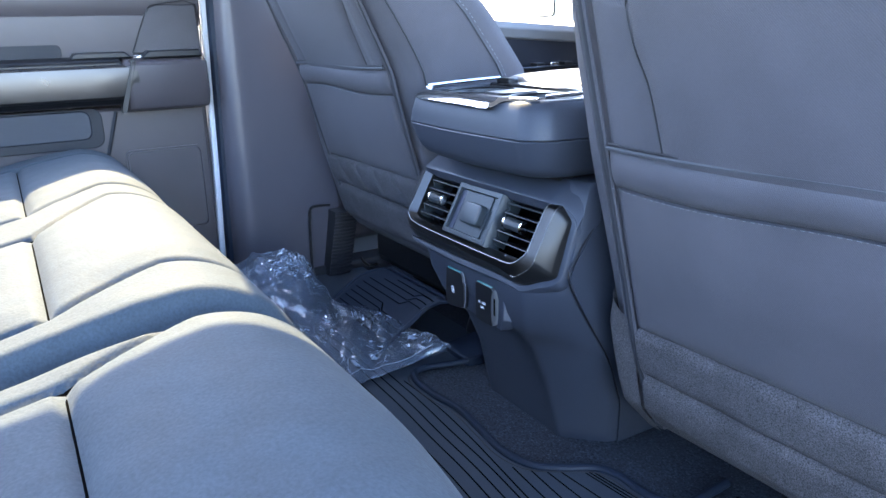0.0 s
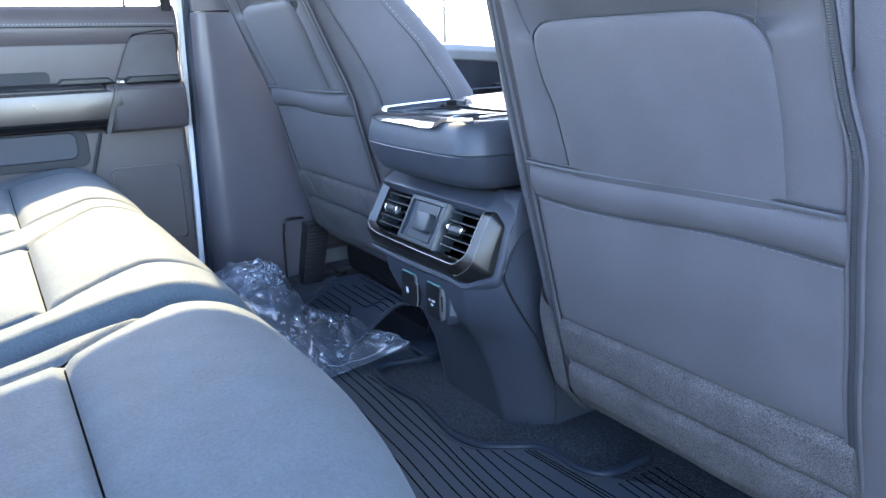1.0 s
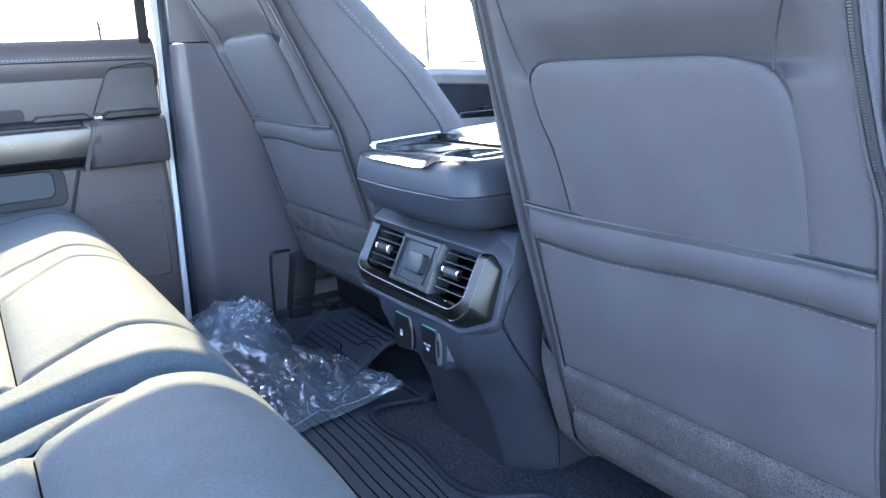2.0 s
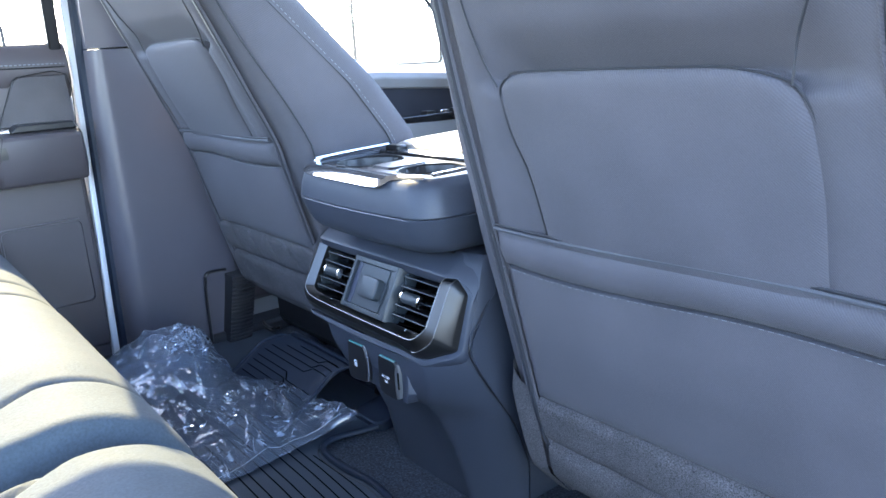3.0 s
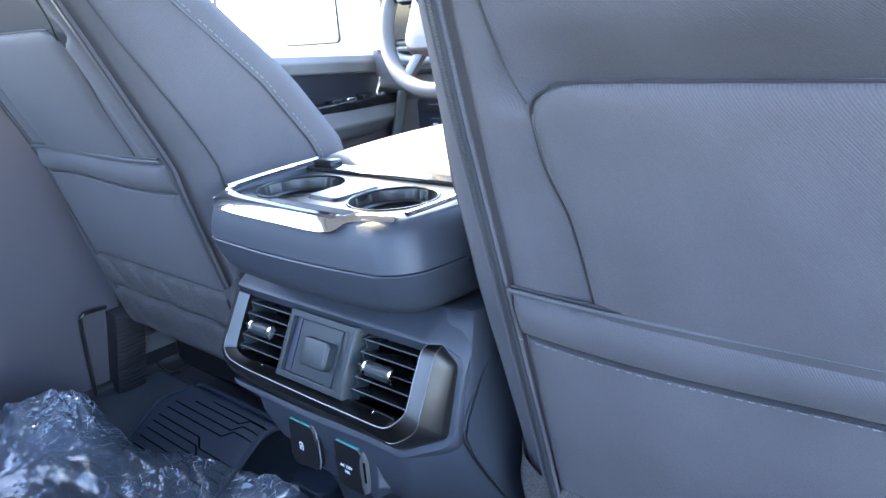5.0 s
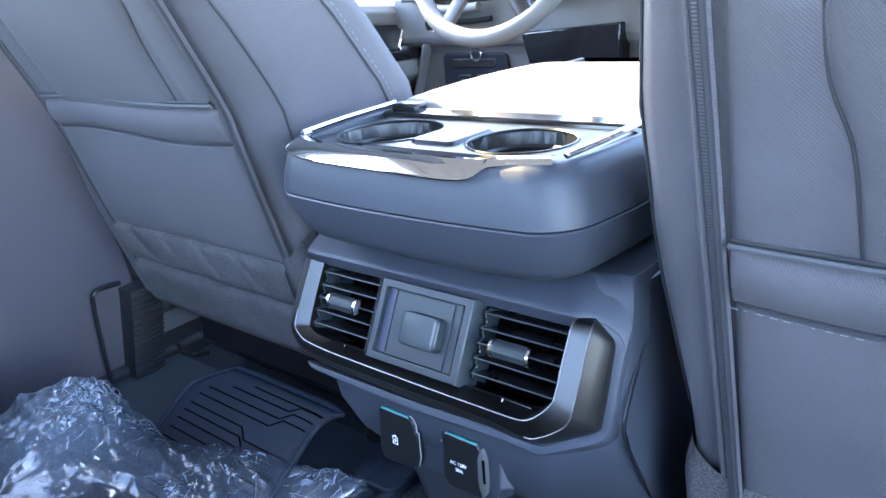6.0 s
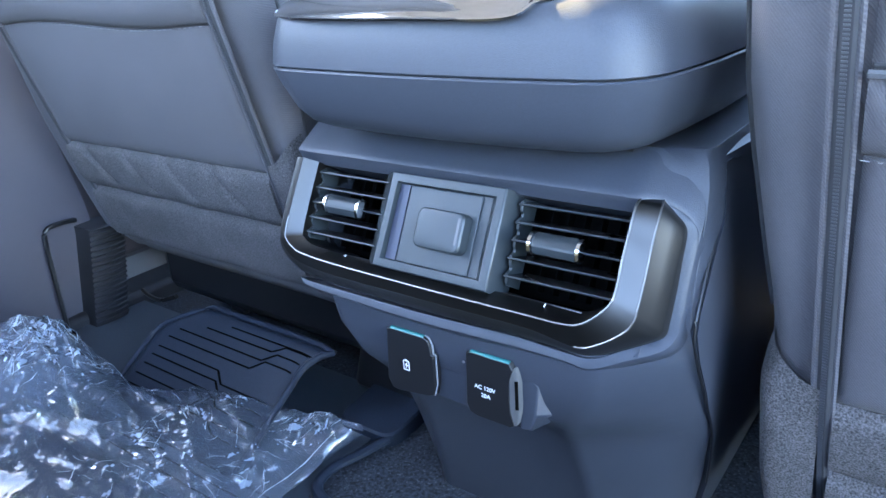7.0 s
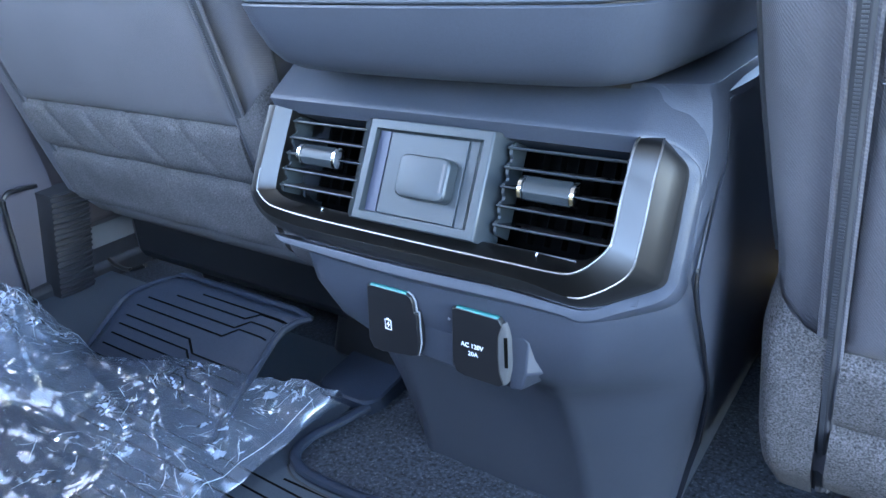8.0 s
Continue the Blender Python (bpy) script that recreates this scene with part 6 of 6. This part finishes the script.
def dash():
    ob = thing("dashboard", (0, 1.0, 0.0), "dark grey dashboard with knee panel and switches", "dashboard", kind="structure")
    prof = [(0.97, 0.30), (0.955, 0.36), (0.950, 0.43), (0.94, 0.47), (0.91, 0.49), (0.90, 0.60), (0.95, 0.65), (1.1, 0.665), (1.45, 0.655), (1.5, 0.55), (1.5, 0.0), (1.15, 0.0), (1.1, 0.28)]
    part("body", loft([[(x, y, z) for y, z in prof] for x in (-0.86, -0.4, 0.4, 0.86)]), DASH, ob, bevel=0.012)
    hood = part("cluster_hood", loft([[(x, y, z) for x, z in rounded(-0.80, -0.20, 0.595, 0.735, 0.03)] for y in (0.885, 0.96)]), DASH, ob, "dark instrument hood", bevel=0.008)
    part("instrument_screen", loft([[(x, y, z) for x, z in rounded(-0.785, -0.215, 0.610, 0.722, 0.02)] for y in (0.886, 0.880)]), PIANO, hood, "glossy instrument screen", bevel=0.002)
    part("screen_ledge", box(-0.80, -0.20, 0.868, 0.91, 0.583, 0.596), GREY, ob, "grey ledge under the screen", bevel=0.004)
    panel = part("switch_panel", loft([[(x, y, z) for x, z in rounded(-0.745, -0.56, 0.360, 0.462, 0.012)] for y in (0.965, 0.938)]), INSERT, ob, "dark switch panel", bevel=0.003)
    part("panel_slot", loft([[(x, y, z) for x, z in rounded(-0.722, -0.59, 0.430, 0.450, 0.006)] for y in (0.940, 0.934)]), SATIN, panel, "bright slot frame", bevel=0.002)
    for x in (-0.678, -0.628):
        part("switch", loft([[(a, y, z) for a, z in rounded(x - 0.019, x + 0.019, 0.374, 0.414, 0.004)] for y in (0.939, 0.931)]), GREY, panel, bevel=0.002)
        part("switch_mark", box(x - 0.008, x + 0.008, 0.9298, 0.9308, 0.398, 0.402), PRINT, panel)
    part("centre_stack", loft([[(x, y, z) for x, z in ((-0.2, 0.2), (0.2, 0.2), (0.21, 0.62), (-0.21, 0.62))] for y in (0.86, 0.98)]), DASH, ob, bevel=0.015)
    part("dark_recess", loft([[(x, y, z) for x, z in ((-0.47, 0.445), (-0.262, 0.445), (-0.262, 0.522), (-0.488, 0.508))] for y in (0.93, 0.886)]), PIANO, ob, "glossy dark recess beside the column", bevel=0.004)
    part("recess_ledge", loft([[(-0.462, y, z), (-0.255, y, z), (-0.255, y - 0.012, z + 0.012), (-0.455, y - 0.012, z + 0.012)] for y, z in ((0.93, 0.426), (0.880, 0.431))]), GREY, ob, "pale ledge under the recess", bevel=0.003)
    part("lamp_ring", tube([(-0.640 + 0.014 * math.cos(t * math.pi / 10), 0.930, 0.459 + 0.014 * math.sin(t * math.pi / 10)) for t in range(21)], 0.0022, 6), CHROME, panel, "chrome ring of the lamp switch")
    part("column_shroud", tube(smoothed([(-0.765, 0.885, 0.625), (-0.752, 0.878, 0.590), (-0.71, 0.872, 0.568), (-0.64, 0.868, 0.562), (-0.58, 0.872, 0.566)], 6), 0.013, 10, 0.8), DASH, ob, "pale curved trim under the instruments", angle=80)
    part("shroud_gap", tube(smoothed([(-0.748, 0.890, 0.552), (-0.70, 0.884, 0.538), (-0.62, 0.884, 0.536), (-0.56, 0.886, 0.540)], 5), 0.006, 8), DARK, ob)
    part("end_strip", loft([[(x, y, z), (x + 0.009, y, z), (x + 0.009, y + 0.03, z), (x, y + 0.03, z)] for x, y, z in ((-0.852, 0.925, 0.330), (-0.812, 0.915, 0.410), (-0.778, 0.905, 0.486))]), DASH, ob, "grey edge strip at the end of the dash", bevel=0.003)
    part("knob", tube([(-0.72, 0.90, 0.535), (-0.72, 0.875, 0.532)], 0.017, 14), CHROME, ob, "chrome-ringed lamp knob")
    part("kick_panel", loft([[(-0.87, y, z), (-0.83, y, z), (-0.81, y + 0.05, z), (-0.87, y + 0.05, z)] for z, y in ((0.02, 1.08), (0.2, 1.03), (0.44, 0.96))]), DASH, ob, bevel=0.006)


dash()
ws = part("windscreen", loft([[(-0.82, 1.45 + e, 0.66), (0.82, 1.45 + e, 0.66), (0.72, 0.62 + e, 1.17), (-0.72, 0.62 + e, 1.17)] for e in (0, 0.006)]), GLASS, None, "clear windscreen", kind="structure")
ws.visible_shadow = False
part("cowl", box(-0.9, 0.9, 1.45, 1.72, 0.3, 0.645), DARK, None, "black cowl below the windscreen", kind="structure")
part("bonnet", loft([[(-0.95, y, z), (0, y, z + 0.04), (0.95, y, z), (0.95, y, z - 0.5), (-0.95, y, z - 0.5)] for y, z in ((1.72, 0.58), (2.6, 0.52), (2.9, 0.4))]), WHITE, None, "white bonnet ahead of the windscreen", bevel=0.03, kind="structure")


# ---------------------------------------------------------------- outside
bmg = bmesh.new()
bmesh.ops.create_grid(bmg, x_segments=2, y_segments=2, size=600)
bmesh.ops.translate(bmg, verts=bmg.verts, vec=(0, 0, -0.80))
part("ground", bmg, ASPHALT, None, "sunlit grey asphalt of a car park", kind="structure")
LEAF = mat("leaves", (0.12, 0.122, 0.09), 0.7, grain=0.3, grain_scale=20, blotch=0.4, blotch_scale=2)
_b = LEAF.node_tree.nodes["Principled BSDF"]
_t = LEAF.node_tree.nodes.new("ShaderNodeBsdfTranslucent")
_t.inputs[0].default_value = (0.40, 0.42, 0.30, 1)
_x = LEAF.node_tree.nodes.new("ShaderNodeMixShader")
_x.inputs[0].default_value = 0.5
LEAF.node_tree.links.new(_b.outputs[0], _x.inputs[1])
LEAF.node_tree.links.new(_t.outputs[0], _x.inputs[2])
LEAF.node_tree.links.new(_x.outputs[0], LEAF.node_tree.nodes["Material Output"].inputs[0])
BARK = mat("bark", (0.16, 0.12, 0.09), 0.9, grain=0.3, grain_scale=40, bump=0.5, bump_scale=60)
TYRE = mat("tyre_rubber", (0.02, 0.02, 0.02), 0.8)


def tree(x, y, h, seed):
    rnd = random.Random(seed)
    ob = thing("tree", (x, y, -0.8), "leafy green tree at the edge of the car park", "tree", "trees beyond the car park")
    part("trunk", tube([(x, y, -0.8), (x + 0.1, y, h * 0.3), (x, y + 0.1, h * 0.6), (x + 0.1, y, h * 0.85)], lambda t: 0.2 * (1 - 0.8 * t), 8), BARK, ob)
    for k in range(6):
        a = rnd.uniform(0, 6.28)
        z = h * rnd.uniform(0.25, 0.6)
        part("limb", tube([(x, y, z), (x + 0.9 * math.cos(a), y + 0.9 * math.sin(a), z + 0.7), (x + 1.8 * math.cos(a), y + 1.8 * math.sin(a), z + 1.0)], lambda t: 0.07 * (1 - 0.8 * t), 6), BARK, ob)
    bm = bmesh.new()
    for k in range(1300):
        a, r = rnd.uniform(0, 6.28), h * 0.42 * rnd.random() ** 0.5
        z = h * rnd.uniform(0.22, 1.0)
        r *= 0.35 + 0.65 * math.sin(math.pi * min(1, max(0, (z / h - 0.15) / 0.9)))
        c = Vector((x + r * math.cos(a), y + r * math.sin(a), z + 0.3 * noise.noise(Vector((a, r, seed)))))
        s = rnd.uniform(0.08, 0.22)
        d = Vector((rnd.uniform(-1, 1), rnd.uniform(-1, 1), rnd.uniform(-1, 1))).normalized()
        e = d.orthogonal().normalized()
        g = d.cross(e)
        bm.faces.new([bm.verts.new(c + s * v) for v in (d, 0.6 * e, -d, -0.6 * e + 0.3 * g)])
    part("crown", bm, LEAF, ob, kind="stuff")


for i, (x, y, h) in enumerate(((-60, 38, 13), (-52, 61, 14), (-44, 12, 9), (-20, 52, 10), (-40, -7, 9.5))):
    tree(x, y, h, i)


def parked_car(x, y, rz, paint, label):
    m = pose(x, y, -0.8, 0, 0, rz)
    ob = thing("parked_car", (x, y, -0.8), label, "car", "parked cars")
    low = [(-2.3, 0.35), (-2.3, 0.75), (-2.15, 0.95), (-1.2, 1.0), (1.0, 1.02), (2.0, 0.95), (2.3, 0.75), (2.3, 0.35)]
    bm = loft([[(s, a, z) for a, z in low] for s in (-0.9, -0.88, 0.88, 0.9)])
    bm.transform(m)
    part("body", bm, paint, ob, bevel=0.06)
    cab = [(-1.25, 1.0), (-0.55, 1.55), (0.8, 1.6), (1.6, 1.02)]
    bm = loft([[(s * (1 - 0.18 * (z > 1.2)), a, z) for a, z in cab] for s in (-0.82, 0.82)])
    bm.transform(m)
    part("cabin", bm, paint, ob, bevel=0.05)
    for s in (-1, 1):
        bm = prism([(-1.0, 1.06), (-0.5, 1.48), (0.1, 1.5), (0.1, 1.06)], "x", s * 0.80, s * 0.765)
        bm2 = prism([(0.18, 1.06), (0.18, 1.5), (0.75, 1.5), (1.3, 1.06)], "x", s * 0.80, s * 0.765)
        for b in (bm, bm2):
            b.transform(m)
            part("side_window", b, PIANO, ob, "dark side window")
    for sx in (-0.86, 0.86):
        for sy in (-1.45, 1.45):
            w = tube([(sx - 0.1, sy, 0.33), (sx + 0.1, sy, 0.33)], 0.33, 20)
            w.transform(m)
            wh = part("wheel", w, TYRE, ob, bevel=0.02)
            w = tube([(sx - 0.105, sy, 0.33), (sx + 0.105, sy, 0.33)], 0.2, 14)
            w.transform(m)
            part("rim", w, SATIN, wh)


parked_car(-7.4, 3.2, 8, WHITE, "white parked car across the car park")
parked_car(-9.5, 1.2, 5, SATIN, "silver parked car across the car park")
